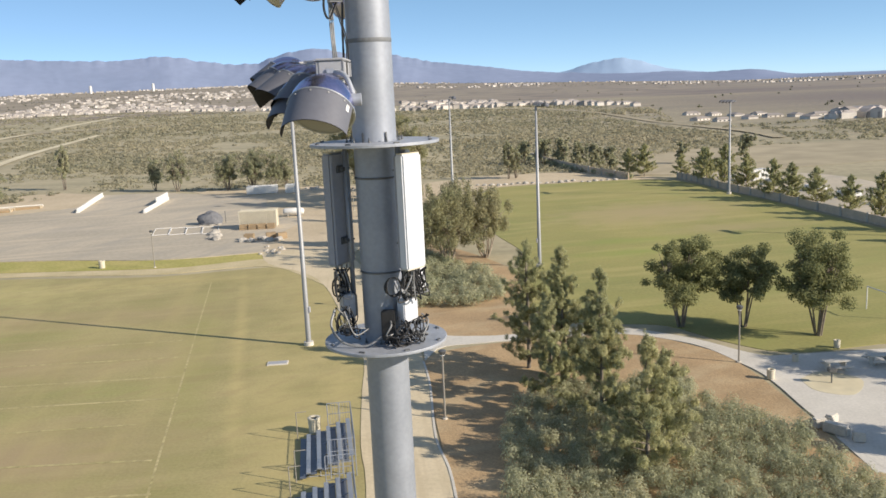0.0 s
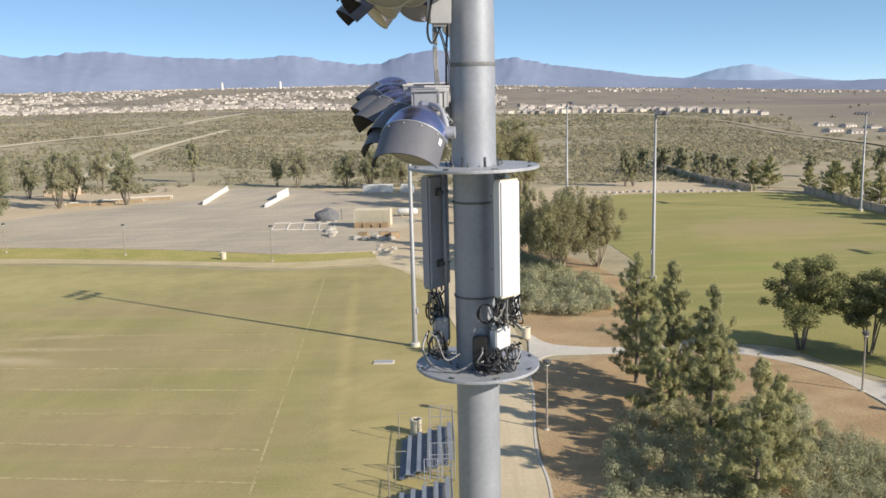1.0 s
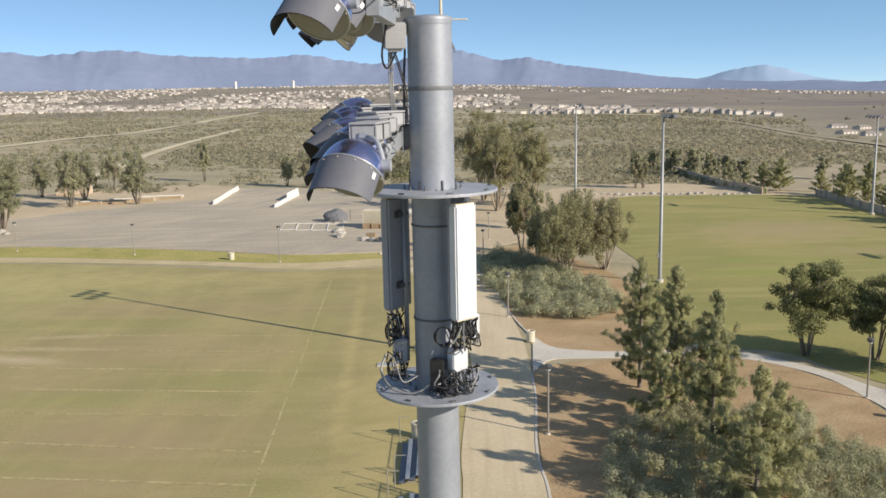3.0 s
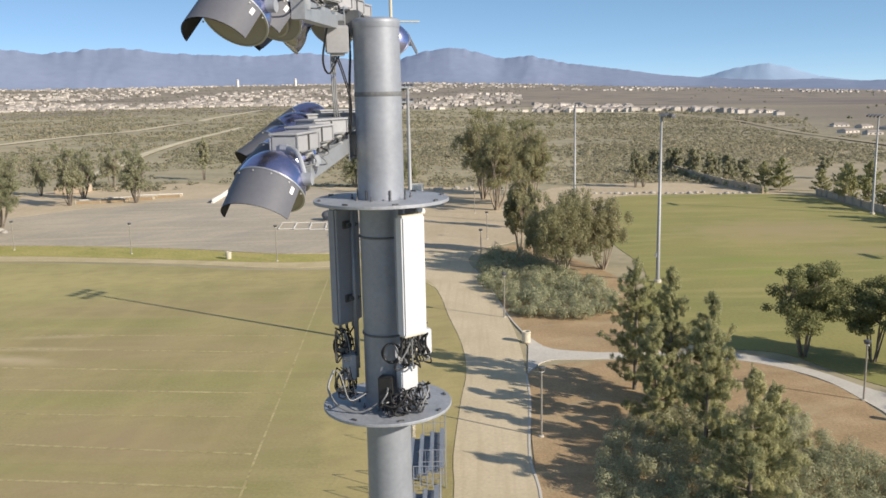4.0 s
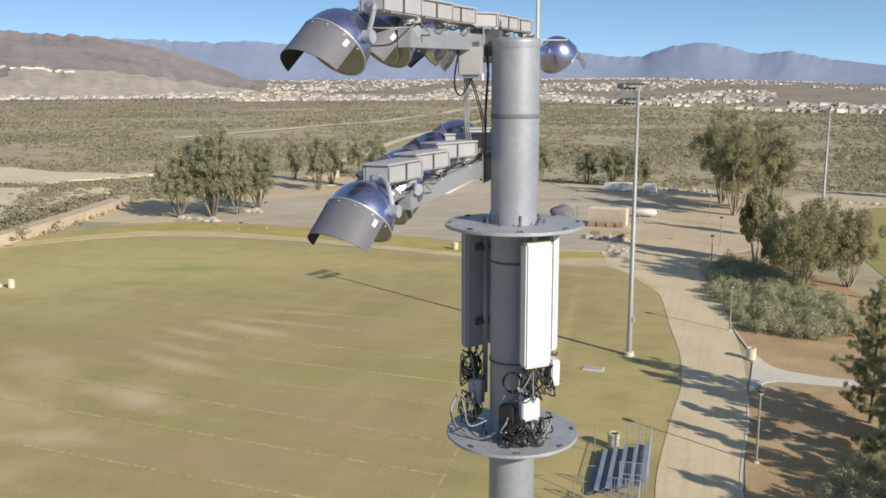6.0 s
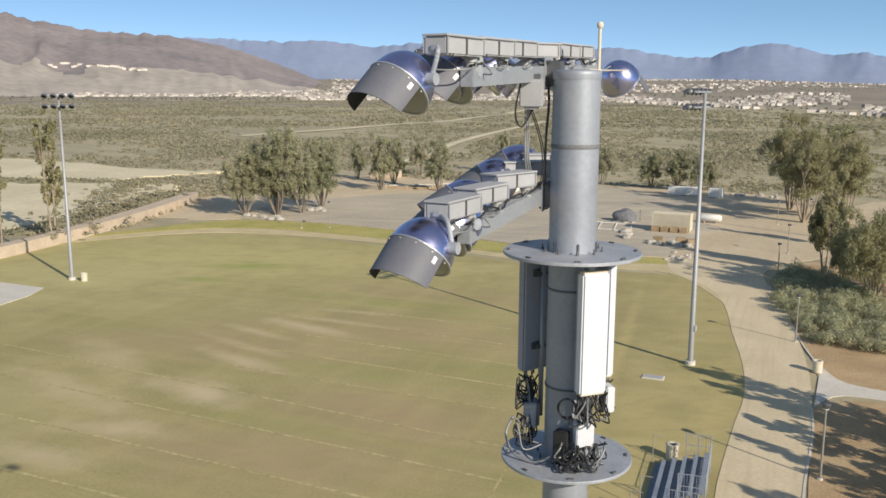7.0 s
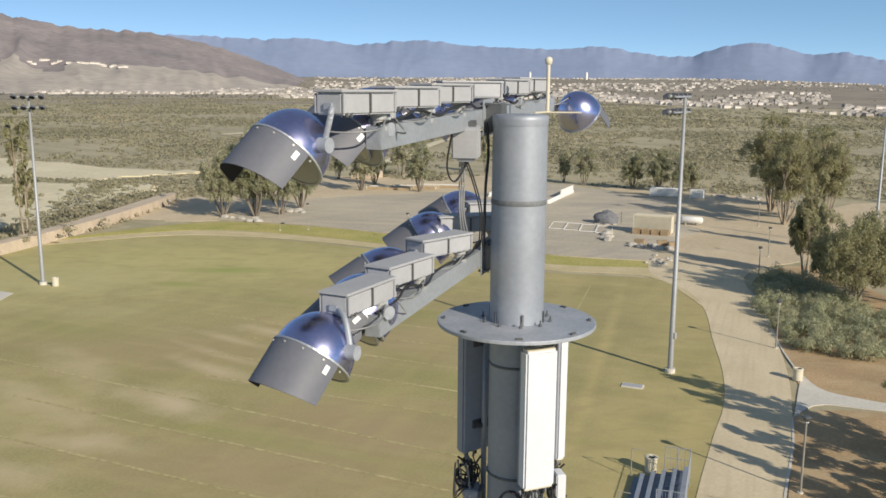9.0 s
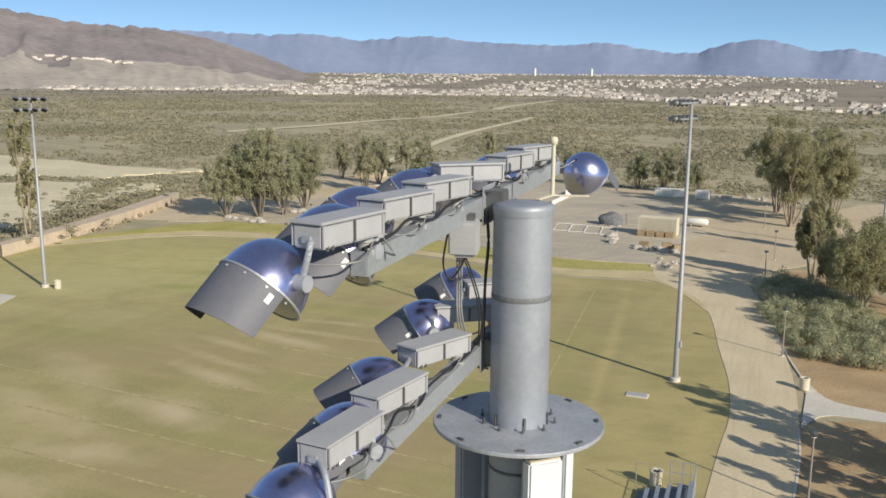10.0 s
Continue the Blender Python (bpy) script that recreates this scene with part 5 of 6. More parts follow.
def water_tower(x, y, label):
    t = thing("water_tower", Matrix.Translation((x, y, land(x, y) - 1)), label, "water tower", "water towers on the skyline")
    bm = bmesh.new()
    lathe(bm, [(4.5, 0), (4.5, 24), (4.2, 25.5), (0.01, 27)], 24)
    part("tank", bm, "white_paint", t, smooth=True)
    bm = bmesh.new()
    lathe(bm, [(4.7, 23), (4.75, 23.6), (4.5, 24.0)], 24)
    part("band", bm, "box_grey", t)


water_tower(-1007, 2999, "tall white cylindrical water tower over the town")
water_tower(-1221, 2999, "second tall white water tower over the town")


def house(w, d, h, label, seed):
    t = thing("house", Matrix(), label, "house", "houses beyond the scrub")
    bm = bmesh.new()
    box(bm, (w, d, h), pose(0, 0, h / 2))
    part("wall", bm, "stucco", t)
    bm = bmesh.new()
    up = 2.2
    v = [bm.verts.new(p) for p in ((-w / 2 - 0.6, -d / 2 - 0.6, h), (w / 2 + 0.6, -d / 2 - 0.6, h), (w / 2 + 0.6, d / 2 + 0.6, h), (-w / 2 - 0.6, d / 2 + 0.6, h), (-w / 3, 0, h + up), (w / 3, 0, h + up))]
    for f in ((0, 1, 5, 4), (2, 3, 4, 5), (1, 2, 5), (3, 0, 4), (3, 2, 1, 0)):
        bm.faces.new([v[i] for i in f])
    part("roof", bm, "roof_tile", t)
    for k in range(3):
        bm = bmesh.new()
        box(bm, (1.6, 0.12, 1.3), pose((k - 1) * w * 0.3, -d / 2 - 0.03, h * 0.55))
        part("window", bm, "glass_dark", t)
    return t


kinds = [house(17, 12, 3.6, "single-storey tan house with a low tiled roof", 1), house(14, 11, 6, "two-storey tan house with a tiled roof", 2), house(20, 13, 3.4, "long low stucco house", 3)]
rng = random.Random(6)
for k in range(48):
    far = k < 36
    az = 6 - 18.2 * ((k * 0.618) % 1) if far else -14.8 - 9 * ((k * 0.618) % 1)
    r = town_edge(az) + 8 + (22 if far else 30) * (k % 3) + rng.uniform(-6, 6)
    x, y = -r * math.sin(radians(az)), r * math.cos(radians(az))
    put(kinds[(1, 1, 0)[k % 3] if far else (0, 2)[k % 2]], x, y, rng.choice((10, 100, 30)), 0.55 if far else 0.42, land(x, y) - 0.3)
# pale houses on a terrace of the hill
hill = np.array([v.co for v in bpy.data.objects["backdrop_hill"].data.vertices])
bearing = np.degrees(np.arctan2(-hill[:, 0], hill[:, 1]))
climb = np.degrees(np.arctan2(hill[:, 2] - 22, np.hypot(hill[:, 0], hill[:, 1])))
terrace = house(15, 11, 5, "white house on a terrace of the hillside", 4)
for k in range(22):
    az, up = (47.3 + 5.6 * k / 20 + rng.uniform(-0.12, 0.12), 1.2 + 0.17 * k / 20) if k < 20 else (55.6 + 0.25 * (k - 20), 2.2)
    x, y, z = hill[np.argmin(abs(bearing - az) + 2 * abs(climb - up))]
    put(terrace, float(x), float(y), az + 8, 0.8, float(z) - 1.0)

# ---- the other light poles ----
def field_pole(x, y, height, face, label, arms=2):
    """A slim tapered pole with crossarms of shaded lamps; face is the bearing that the lamps point to."""
    p = thing("field_light_pole", pose(x, y, 0, 0, 0, face), label, "light pole", "light poles round the fields")
    bm = bmesh.new()
    lathe(bm, [(0.42, -0.1), (0.42, 0.35), (0.3, 0.36), (0.26, 0.37)], 20)
    part("footing", bm, "concrete", p)
    bm = bmesh.new()
    lathe(bm, [(0.23, 0.3), (0.12, height), (0.001, height + 0.02)], 18)
    part("shaft", bm, "pole_paint", p, smooth=True)
    bm = bmesh.new()
    box(bm, (0.16, 0.3, 0.5), pose(-0.26, 0, 3.2), 0.02)
    part("control_box", bm, "box_grey", p)
    for k in range(arms):
        z = height + 0.1 - 1.2 * k
        bm = bmesh.new()
        box(bm, (0.1, 3.4, 0.14), pose(0.15, 0, z), 0.01)
        arm = part("crossarm", bm, "beam", p)
        for j in range(4):
            y0 = (j - 1.5) * 0.95
            bm = bmesh.new()
            m = pose(0.7, y0, z + 0.0) @ Matrix.Rotation(radians(90 + 28), 4, "Y")
            lathe(bm, [(0.02, -0.3), (0.2, -0.22), (0.29, -0.1), (0.33, 0)], 14, m)
            part("reflector", bm, "steel_dark", arm, smooth=True)
            bm = bmesh.new()
            lathe(bm, [(0.335, 0), (0.335, 0.4)], 14, m, 80, 280)
            part("visor", bm, "visor", arm, smooth=True)
            bm = bmesh.new()
            box(bm, (0.5, 0.2, 0.18), pose(0.25, y0, z + 0.18), 0.01)
            part("gear_box", bm, "visor", arm)


field_pole(-12.84, 74.6, 22.4, 172, "tall slim grey light pole beside the service road")
field_pole(-85.5, 71.2, 21.7, -45, "tall slim grey light pole at the field corner")
field_pole(10.1, 103.3, 18.9, 8, "slim grey light pole at the edge of the far field", 1)
field_pole(0.1, 145, 19.6, 0, "slim grey light pole behind the gum trees", 1)
field_pole(50.4, 160.3, 16.6, 200, "slim grey light pole in front of the block wall", 1)
field_pole(72, 107, 17.5, 200, "slim grey light pole beyond the far field", 1)


def lamp_post(x, y, h, turn=0.0):
    p = thing("lamp_post", pose(x, y, 0, 0, 0, turn), "brown park lamp post with a boxy lantern head", "lamp post", "lamp posts along the paths")
    bm = bmesh.new()
    rod(bm, (0, 0, -0.05), (0, 0, 0.12), 0.17, n=14)
    part("base", bm, "concrete", p)
    bm = bmesh.new()
    rod(bm, (0, 0, 0.1), (0, 0, h - 0.25), 0.07, 0.055, n=12)
    part("shaft", bm, "post_paint", p)
    bm = bmesh.new()
    lathe(bm, [(0.06, h - 0.3), (0.2, h - 0.22), (0.26, h - 0.06), (0.27, h), (0.2, h + 0.05), (0.001, h + 0.08)], 8)
    part("lantern", bm, "steel_dark", p)
    bm = bmesh.new()
    lathe(bm, [(0.001, h - 0.31), (0.15, h - 0.31), (0.18, h - 0.24)], 8)
    part("diffuser", bm, "label", p)


for x, y, h in ((-39.2, 113, 4.9), (-62.5, 117, 4.5), (-6.0, 86, 4.5), (-0.9, 56.2, 4.7), (21.3, 65.3, 4.4), (-11.9, 116.5, 4.0), (-12.8, 132, 4.2), (-82.5, 119, 4.4), (-86.2, 116.3, 4.0), (-13.6, 165, 4.2), (-18.2, 160, 4.2)):
    lamp_post(x, y, h)


def litter_bin(x, y, scale=1.0):
    p = thing("litter_bin", pose(x, y, 0.03) @ Matrix.Diagonal((scale, scale, scale, 1)), "pale concrete litter bin with an open top", "litter bin", "litter bins along the paths")
    bm = bmesh.new()
    lathe(bm, [(0.36, 0), (0.38, 0.04), (0.4, 0.85), (0.42, 0.9), (0.42, 0.98), (0.39, 1.0), (0.27, 1.0), (0.25, 0.96), (0.25, 0.5), (0.001, 0.5)], 24)
    part("drum", bm, "cream", p, smooth=False)
    # black dish added below the rim as the shade inside the bin
    bm = bmesh.new()
    lathe(bm, [(0.24, 0.9), (0.2, 0.86), (0.001, 0.8)], 20)
    part("mouth_shade", bm, "cable", p, "black dish for the shade in the bin's mouth")


for x, y in ((-9.3, 54.9), (-3.3, 77.6), (-83.6, 71.4), (-46.6, 114.2)):
    litter_bin(x, y)

# inspection slab in the grass
p = thing("utility_slab", pose(-14.6, 69.7, 0.02, 0, 0, 6), "pale rectangular concrete utility slab set in the grass", "utility cover")
bm = bmesh.new()
box(bm, (1.7, 0.95, 0.1), pose(0, 0, 0.03), 0.02)
part("collar", bm, "concrete", p)
bm = bmesh.new()
box(bm, (1.45, 0.7, 0.04), pose(0, 0, 0.085), 0.01)
part("lid", bm, "box_grey", p)


def bleacher(x, y, turn):
    """Aluminium stand: five rows that climb towards +x, planks along y."""
    b = thing("bleacher", pose(x, y, 0.02, 0, 0, turn), "five-row aluminium spectator stand with blue-grey planks", "bleacher", "spectator stands")
    L = 5.8
    for k in range(5):
        bm = bmesh.new()
        box(bm, (0.26, L, 0.05), pose(0.35 + 0.62 * k, 0, 0.42 + 0.2 * k), 0.01)
        part("seat_plank", bm, "alu", b)
        bm = bmesh.new()
        box(bm, (0.36, L, 0.04), pose(0.02 + 0.62 * k, 0, 0.14 + 0.2 * k), 0.008)
        part("foot_plank", bm, "foot_board", b)
    for j in range(4):
        y0 = -L / 2 + 0.4 + j * (L - 0.8) / 3
        bm = bmesh.new()
        rod(bm, (0, y0, 0.03), (2.95, y0, 0.03), 0.03, n=8)
        rod(bm, (0, y0, 0.1), (2.95, y0, 1.15), 0.03, n=8)
        for k in range(5):
            rod(bm, (0.4 + 0.62 * k, y0, 0.03), (0.4 + 0.62 * k, y0, 0.4 + 0.2 * k), 0.025, n=8)
        part("frame", bm, "galv", b)
    rails = [((3.05, -L / 2), (3.05, L / 2)), ((1.6, L / 2 + 0.05), (3.05, L / 2 + 0.05)), ((1.6, -L / 2 - 0.05), (3.05, -L / 2 - 0.05))]
    for (x0, y0), (x1, y1) in rails:
        n = int(math.hypot(x1 - x0, y1 - y0) / 0.16)
        z0, z1 = 0.9, 2.3
        for z in (z0, (z0 + z1) / 2, z1):
            bm = bmesh.new()
            rod(bm, (x0, y0, z), (x1, y1, z), 0.022, n=6)
            part("rail", bm, "galv", b)
        for k in range(n + 1):
            t = k / n
            bm = bmesh.new()
            rod(bm, (x0 + (x1 - x0) * t, y0 + (y1 - y0) * t, z0), (x0 + (x1 - x0) * t, y0 + (y1 - y0) * t, z1), 0.009, n=5)
            part("picket", bm, "galv", b)
        for t in (0, 0.5, 1):
            bm = bmesh.new()
            rod(bm, (x0 + (x1 - x0) * t, y0 + (y1 - y0) * t, 0.0), (x0 + (x1 - x0) * t, y0 + (y1 - y0) * t, z1), 0.028, n=8)
            part("rail_post", bm, "galv", b)
    for y0 in (-L / 2 - 0.1, L / 2 + 0.1):
        bm = bmesh.new()
        rod(bm, (-0.35, y0, 0), (-0.35, y0, 1.9), 0.03, n=8)
        rod(bm, (-0.35, y0, 1.88), (0.3, y0, 1.88), 0.025, n=8)
        part("end_post", bm, "post_paint", b)


bleacher(-9.35, 50.6, 9)
bleacher(-8.35, 42.6, 9)

# ---- the yard ----
def container(x, y, turn, size, rib, material, label, base=False):
    c = thing("storage_container", pose(x, y, 0.05, 0, 0, turn), label, "container", "containers in the yard")
    l, w, h = size
    bm = bmesh.new()
    box(bm, (l - 0.1, w - 0.1, h - 0.1), pose(0, 0, h / 2), 0.02)
    part("shell", bm, material, c)
    n = int(l / rib)
    for k in range(n):
        for y0 in (-w / 2, w / 2):
            bm = bmesh.new()
            box(bm, (rib * 0.5, 0.1, h - 0.2), pose(-l / 2 + rib * (k + 0.5), y0, h / 2))
            part("rib", bm, material, c)
    for k in range(n):
        bm = bmesh.new()
        box(bm, (rib * 0.5, w - 0.15, 0.06), pose(-l / 2 + rib * (k + 0.5), 0, h - 0.03))
        part("roof_rib", bm, material, c)
    for sx in (-1, 1):
        for sy in (-1, 1):
            bm = bmesh.new()
            box(bm, (0.16, 0.16, h + 0.04), pose(sx * (l / 2 - 0.06), sy * (w / 2 - 0.04), h / 2))
            part("corner_post", bm, material, c)
    return c


container(-32.3, 144.6, 4, (6.1, 2.6, 2.9), 0.33, "cream", "cream ribbed shipping container in the yard")
container(-42.4, 194.6, 4, (6.6, 2.4, 1.8), 0.5, "white_paint", "long white ribbed skip at the yard's edge")
container(-35.6, 194.2, 2, (2.8, 2.2, 1.9), 0.5, "white_paint", "small white ribbed bin at the yard's edge")
for k in range(4):
    c = thing("timber_crate", pose(-34.5 + 1.5 * k, 142.6 + 0.1 * k, 0.04, 0, 0, 4), "orange-brown timber crate in front of the container", "crate", "timber crates in the yard")
    for z in (0.12, 0.4, 0.68):
        for s in (-1, 1):
            bm = bmesh.new()
            box(bm, (1.2, 0.05, 0.22), pose(0, s * 0.5, z))
            part("side_board", bm, "timber", c)
            bm = bmesh.new()
            box(bm, (0.05, 0.95, 0.22), pose(s * 0.58, 0, z))
            part("end_board", bm, "timber", c)
    bm = bmesh.new()
    box(bm, (1.1, 0.95, 0.06), pose(0, 0, 0.05))
    part("floor_board", bm, "timber", c)


def boulder(x, y, s, seed, material="stone", label="pale grey boulder on the bare ground"):
    bm = bmesh.new()
    bmesh.ops.create_icosphere(bm, subdivisions=2, radius=s)
    for v in bm.verts:
        v.co *= 1 + 0.35 * noise.noise(v.co * (1.3 / s) + Vector((seed, 0, 0)))
        v.co.z = max(-0.12 * s, v.co.z * 0.7)
    mesh_thing("boulder", bm, material, label, "boulder", "boulders and rubble", m=pose(x, y, 0.12 * s, 0, 0, seed * 40))


rng = random.Random(9)
for k in range(7):
    boulder(-38.3 + 0.5 * k * 0.5 + rng.uniform(-0.5, 0.5), 140.5 - 1.15 * k, rng.uniform(0.6, 0.9), k)
for k, (x, y) in enumerate(((-31.8, 130.8), (-30.6, 130.4), (-28.6, 131.5), (-27.6, 130.2), (-26.4, 130.6), (-29.2, 132.1))):
    boulder(x, y, 0.75, 20 + k)
for k, (x, y) in enumerate(((-31.2, 132.4), (-28.0, 133.0), (-26.2, 132.2))):
    bm = bmesh.new()
    box(bm, (1.5, 1.0, 0.9), pose(0, 0, 0.45, 0, 0, 0), 0.06)
    box(bm, (1.6, 0.16, 0.16), pose(0, -0.3, 0.06))
    mesh_thing("timber_block", bm, "timber", "weathered timber block beside the boulders", "timber block", "timber blocks", m=pose(x, y, 0.02, 0, 0, 15 * k))
for k in range(26):
    boulder(-34 + 24 * rng.random(), 196 + 6 * rng.random(), rng.uniform(0.3, 0.7), 40 + k)
for k in range(22):
    boulder(4 + 1.5 * k, 191 + rng.uniform(-1, 1) + 1.0 * math.sin(k), rng.uniform(0.35, 0.7), 70 + k, label="pale stone along the field's far edge")
for k in range(14):
    boulder(-27 + 3 * rng.random(), 119 + 6 * rng.random(), rng.uniform(0.2, 0.4), 100 + k)
for k in range(8):
    boulder(-104 + 10 * rng.random(), 121 + 3 * rng.random(), rng.uniform(0.5, 0.9), 120 + k, label="pale boulder under the trees")

# white barriers
for pts, label in ((((-60.2, 169.4, 0.8), (-61.4, 180.4, 0.8), (-62.5, 191, 1.7)), "stepped white concrete barrier on the car park"), (((-75.4, 174.2, 0.9), (-77.8, 185.3, 1.0), (-81.6, 202.8, 0.8)), "white concrete barrier along the car park's edge")):
    b = thing("barrier", pose(0, 0, 0), label, "barrier", "white barriers")
    b.matrix_basis = pose(pts[0][0], pts[0][1], 0)
    for (x0, y0, h0), (x1, y1, h1) in zip(pts, pts[1:]):
        n = 3
        for k in range(n):
            a, c = Vector((x0 + (x1 - x0) * k / n, y0 + (y1 - y0) * k / n, 0)), Vector((x0 + (x1 - x0) * (k + 1) / n, y0 + (y1 - y0) * (k + 1) / n, 0))
            h = h1 if (h1 > 1.2) else h0
            mid = (a + c) / 2 - Vector((pts[0][0], pts[0][1], 0))
            bm = bmesh.new()
            turn = math.degrees(math.atan2(c.y - a.y, c.x - a.x))
            box(bm, ((c - a).length - 0.04, 0.55, h * 0.35), pose(mid.x, mid.y, h * 0.175, 0, 0, turn), 0.03)
            box(bm, ((c - a).length - 0.04, 0.28, h * 0.7), pose(mid.x, mid.y, h * 0.65, 0, 0, turn), 0.03)
            part("section", bm, "white_paint", b)

# white pipe frames on the asphalt
for k in range(4):
    f = thing("pipe_frame", pose(-48.4 + 2.75 * k, 143.9 - 0.15 * k, 0.02, 0, 0, 14), "white pipe frame lying over the asphalt", "frame", "white pipe frames")
    corners = [(-1.25, 3.7), (1.25, 3.7), (1.25, -3.7), (-1.25, -3.7)]
    for (x0, y0), (x1, y1) in zip(corners, corners[1:] + corners[:1]):
        bm = bmesh.new()
        rod(bm, (x0, y0, 0.08), (x1, y1, 0.08), 0.055, n=8)
        part("pipe", bm, "white_paint", f)

# heap under a dark tarpaulin
c = thing("covered_heap", pose(-42.2, 150.8, 0.01, 0, 0, 10), "heap of gear under a dark grey tarpaulin", "tarpaulin")
bm = bmesh.new()
bmesh.ops.create_icosphere(bm, subdivisions=3, radius=1)
for v in bm.verts:
    p = v.co.copy()
    k = 1 + 0.22 * noise.noise(p * 1.6 + Vector((3, 1, 0))) + 0.1 * noise.noise(p * 4)
    v.co = Vector((p.x * 2.2 * k, p.y * 1.5 * k, max(0, (p.z + 0.25) * 1.75 * k)))
part("tarpaulin", bm, "dark_cloth", c)
for k, (x, y) in enumerate(((-1.3, -1.5), (0.4, -1.7), (1.6, -1.2))):
    bm = bmesh.new()
    box(bm, (0.9, 0.5, 0.12), pose(x, y, 0.07, 0, 0, 25 * k), 0.02)
    part("weight_block", bm, "stone", c)
bm = bmesh.new()
rod(bm, (2.6, 0.4, 0), (2.6, 0.4, 2.1), 0.05, n=8)
part("stake", bm, "steel_dark", c)

# white tank on cradles
c = thing("storage_tank", pose(-28.6, 156.2, 0.04, 0, 0, 4), "white horizontal storage tank on low cradles", "tank")
bm = bmesh.new()
lathe(bm, [(0.001, -1.9), (0.4, -1.8), (0.6, -1.5), (0.6, 1.5), (0.4, 1.8), (0.001, 1.9)], 20, pose(0, 0, 0.85, 0, 90, 0))
part("vessel", bm, "white_paint", c, smooth=True)
for x in (-1, 1):
    bm = bmesh.new()
    box(bm, (0.25, 1.0, 0.5), pose(x, 0, 0.25), 0.03)
    part("cradle", bm, "stone", c)


def car(x, y, turn, label, z=0.02):
    c = thing("car", pose(x, y, z, 0, 0, turn), label, "car", "parked cars")
    bm = bmesh.new()
    box(bm, (4.4, 1.8, 0.62), pose(0, 0, 0.62), 0.12)
    part("body", bm, "car_white", c)
    bm = bmesh.new()
    v = [bm.verts.new(q) for q in ((-1.7, -0.8, 0.92), (1.1, -0.8, 0.92), (1.1, 0.8, 0.92), (-1.7, 0.8, 0.92), (-1.2, -0.65, 1.45), (0.3, -0.65, 1.45), (0.3, 0.65, 1.45), (-1.2, 0.65, 1.45))]
    for f in ((0, 1, 5, 4), (1, 2, 6, 5), (2, 3, 7, 6), (3, 0, 4, 7)):
        bm.faces.new([v[i] for i in f])
    part("window", bm, "glass_dark", c)
    bm = bmesh.new()
    box(bm, (1.52, 1.32, 0.06), pose(-0.45, 0, 1.46), 0.02)
    part("roof", bm, "car_white", c)
    for sx in (-1.35, 1.35):
        for sy in (-0.85, 0.85):
            bm = bmesh.new()
            rod(bm, (sx, sy - 0.1, 0.32), (sx, sy + 0.1, 0.32), 0.32, n=18)
            part("tyre", bm, "rubber", c)


for k, (x, y, size) in enumerate(((-97.8, 134.2, 0.9), (-96.6, 134.9, 1.1), (-95.4, 134.6, 0.7))):
    boulder(x, y, size, 70 + k, "stone", "pale grey boulder under the trees")
for k, (x, y) in enumerate(((63, 172), (66, 160), (67.5, 150), (69, 140), (71, 128))):
    car(x, y, 100 + 3 * k, "white car parked in the side street")
container(62.5, 180, 20, (4, 2.2, 2.2), 0.6, "white_paint", "white box trailer parked beyond the wall")

# terraced timber beds at the car park's corner
for k in range(3):
    b = thing("timber_terrace", pose(-101.5 + 4.2 * k, 176 + 4.5 * k, 0.02, 0, 0, 18), "low timber-edged terrace of bare earth", "terrace", "timber terraces")
    bm = bmesh.new()
    box(bm, (10, 3.6, 0.35), pose(0, 0, 0.17), 0.02)
    part("fill", bm, "dirt", b)
    for y0 in (-1.85, 1.85):
        bm = bmesh.new()
        box(bm, (10.2, 0.14, 0.5), pose(0, y0, 0.25), 0.02)
        part("edge_board", bm, "timber" if y0 < 0 else "white_paint", b)
    for x0 in (-5, 0, 5):
        bm = bmesh.new()
        box(bm, (0.14, 0.14, 0.9), pose(x0, -1.95, 0.45), 0.02)
        part("post", bm, "cream", b)
bm = bmesh.new()
box(bm, (7, 1.0, 2.0), pose(0, 0, 1.0), 0.12)
box(bm, (1.0, 4.5, 1.8), pose(3.2, 2, 0.9), 0.12)
mesh_thing("earth_wall", bm, "block_wall", "tan block wall stub at the scrub's edge", "wall", m=pose(-119, 192, 0, 0, 0, 12))

# block wall along the far field
def wall_run(name, ctrl, h, label):
    pts = curve_points([(x, y, 0) for x, y in ctrl], 4)
    w = thing(name, Matrix.Translation(pts[0]), label, "wall", kind="structure")
    for a, b in zip(pts, pts[1:]):
        bm = bmesh.new()
        mid = (a + b) / 2 - pts[0]
        turn = math.degrees(math.atan2((b - a).y, (b - a).x))
        box(bm, ((b - a).length + 0.05, 0.22, h), pose(mid.x, mid.y, h / 2, 0, 0, turn))
        part("panel", bm, "block_wall", w)
        bm = bmesh.new()
        box(bm, (0.45, 0.45, h + 0.15), pose((a - pts[0]).x, (a - pts[0]).y, (h + 0.15) / 2, 0, 0, turn), 0.03)
        part("pier", bm, "stone", w)


wall_run("wall_east", [(48.5, 189), (50.2, 180), (52, 166), (55.2, 148), (58.6, 124), (63, 96)], 1.3, "long tan block wall with piers beside the field")
wall_run("wall_north", [(22.5, 262), (30.5, 216), (38.3, 191)], 1.5, "low block wall beyond the bare strip")

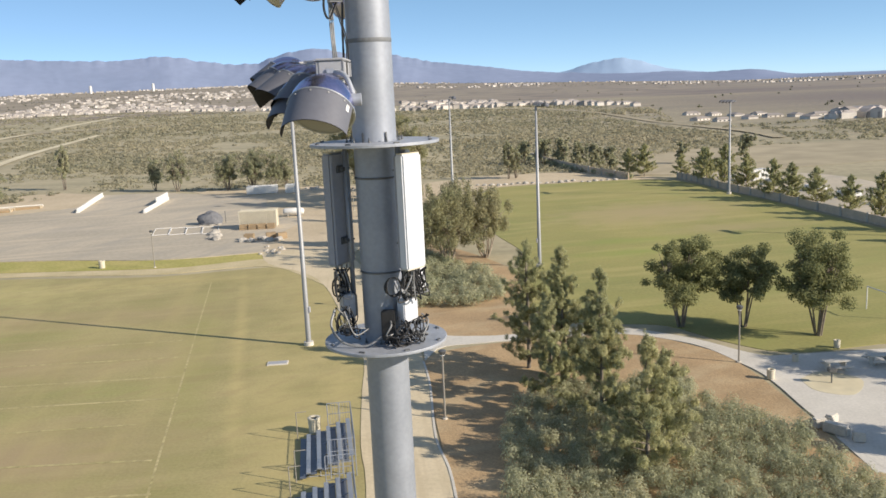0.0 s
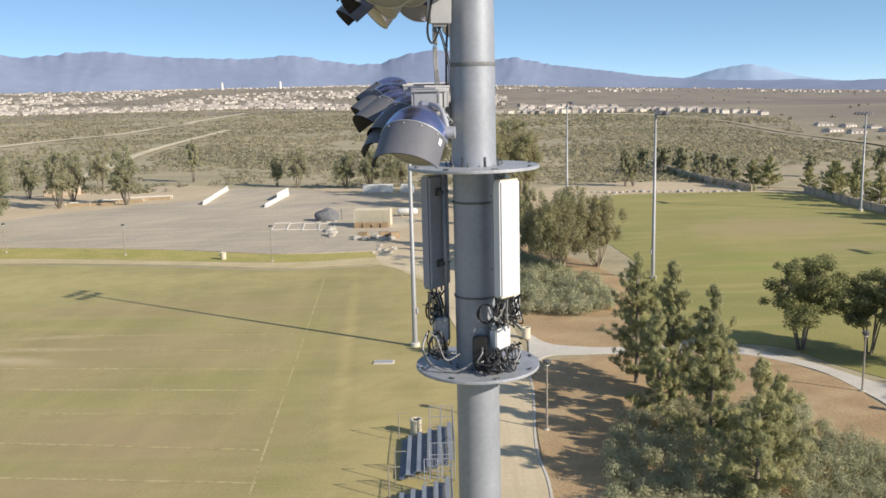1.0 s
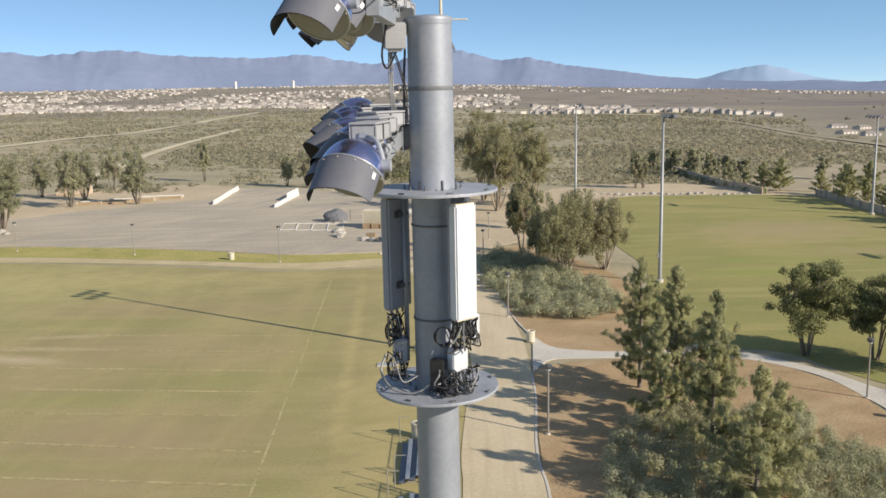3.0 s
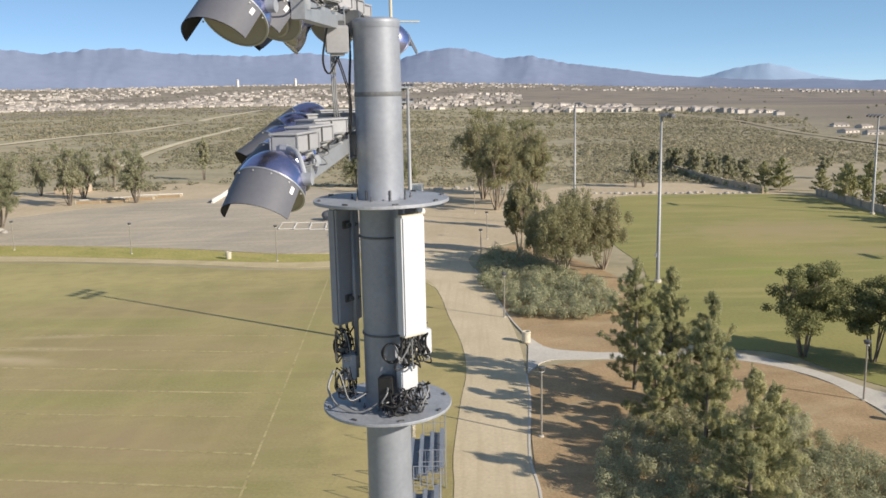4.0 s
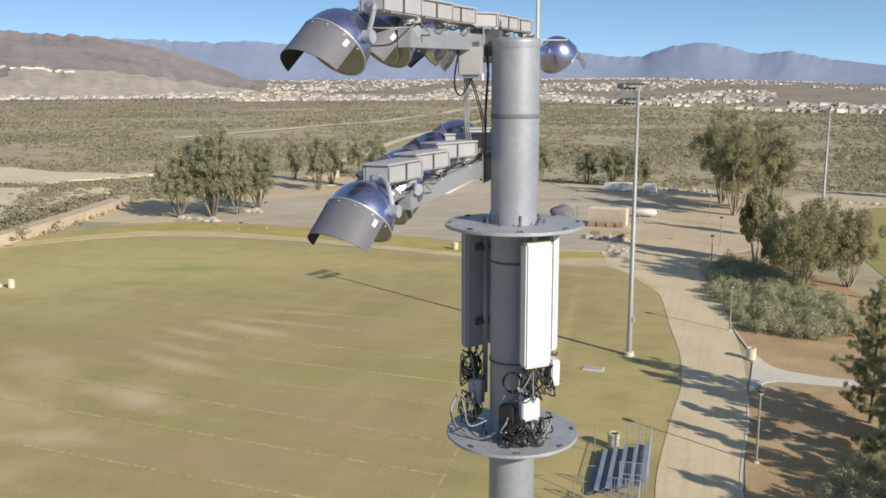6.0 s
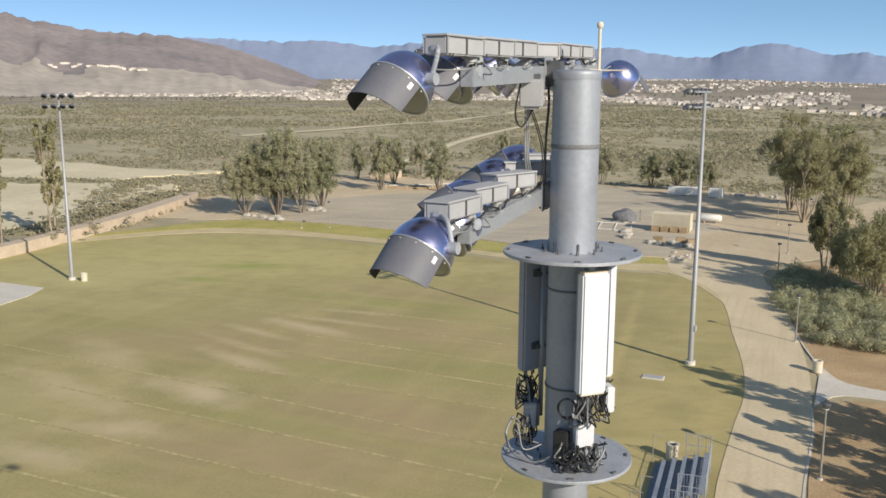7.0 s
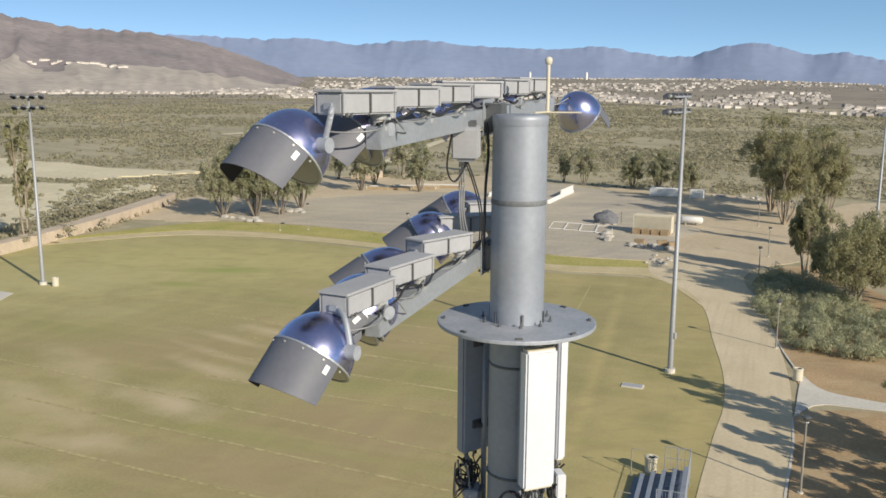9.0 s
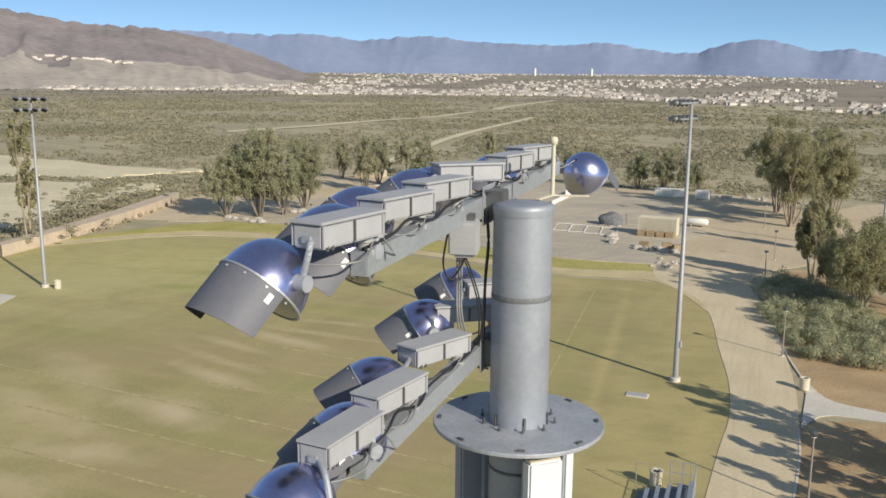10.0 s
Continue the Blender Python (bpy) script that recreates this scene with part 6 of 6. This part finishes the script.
# picnic tables, grill and stone seats on the apron
def picnic_table(x, y, turn):
    t = thing("picnic_table", pose(x, y, 0.05, 0, 0, turn), "concrete picnic table with two benches", "picnic table", "picnic tables on the apron")
    bm = bmesh.new()
    box(bm, (1.9, 0.8, 0.08), pose(0, 0, 0.74), 0.02)
    part("top", bm, "concrete", t)
    for s in (-1, 1):
        bm = bmesh.new()
        box(bm, (1.9, 0.3, 0.07), pose(0, s * 0.72, 0.43), 0.02)
        part("bench", bm, "concrete", t)
        bm = bmesh.new()
        box(bm, (0.12, 0.6, 0.7), pose(s * 0.6, 0, 0.35), 0.02)
        box(bm, (0.1, 1.6, 0.1), pose(s * 0.6, 0, 0.34), 0.02)
        part("leg", bm, "concrete", t)


picnic_table(27.4, 62.6, 5)
picnic_table(31.0, 63.5, 5)
g = thing("grill", pose(26.0, 60.0, 0.06), "dark steel park grill on a post", "grill")
bm = bmesh.new()
rod(bm, (0, 0, 0), (0, 0, 0.8), 0.05, n=10)
part("post", bm, "steel_dark", g)
bm = bmesh.new()
box(bm, (0.55, 0.45, 0.28), pose(0, 0, 0.94), 0.03)
part("firebox", bm, "steel_dark", g)
litter_bin(22.3, 61.4, 0.72)
litter_bin(29.8, 67.9, 0.62)
litter_bin(25.4, 64.9, 0.6)
for k, (x, y, sx, sy) in enumerate(((22.6, 51.4, 1.5, 0.6), (23.4, 50.2, 0.7, 0.7), (22.0, 52.4, 0.8, 0.5), (23.0, 53.0, 0.9, 0.5))):
    bm = bmesh.new()
    box(bm, (sx, sy, 0.55), pose(0, 0, 0.27), 0.06)
    box(bm, (sx * 0.9, sy * 0.85, 0.1), pose(0, 0, 0.56), 0.03)
    mesh_thing("stone_seat", bm, "concrete", "pale cut-stone seat beside the path", "seat", "stone seats", m=pose(x, y, 0.05, 0, 0, -50 + 30 * k))
# thin sapling stake and goal on the lawn beyond
g = thing("goal_frame", pose(37.5, 77, 0.02, 0, 0, 100), "white tubular goal frame on the grass", "goal")
for x in (-1.8, 1.8):
    bm = bmesh.new()
    rod(bm, (x, 0, 0), (x, 0, 2.1), 0.05, n=8)
    part("upright", bm, "white_paint", g)
bm = bmesh.new()
rod(bm, (-1.8, 0, 2.1), (1.8, 0, 2.1), 0.05, n=8)
part("crossbar", bm, "white_paint", g)
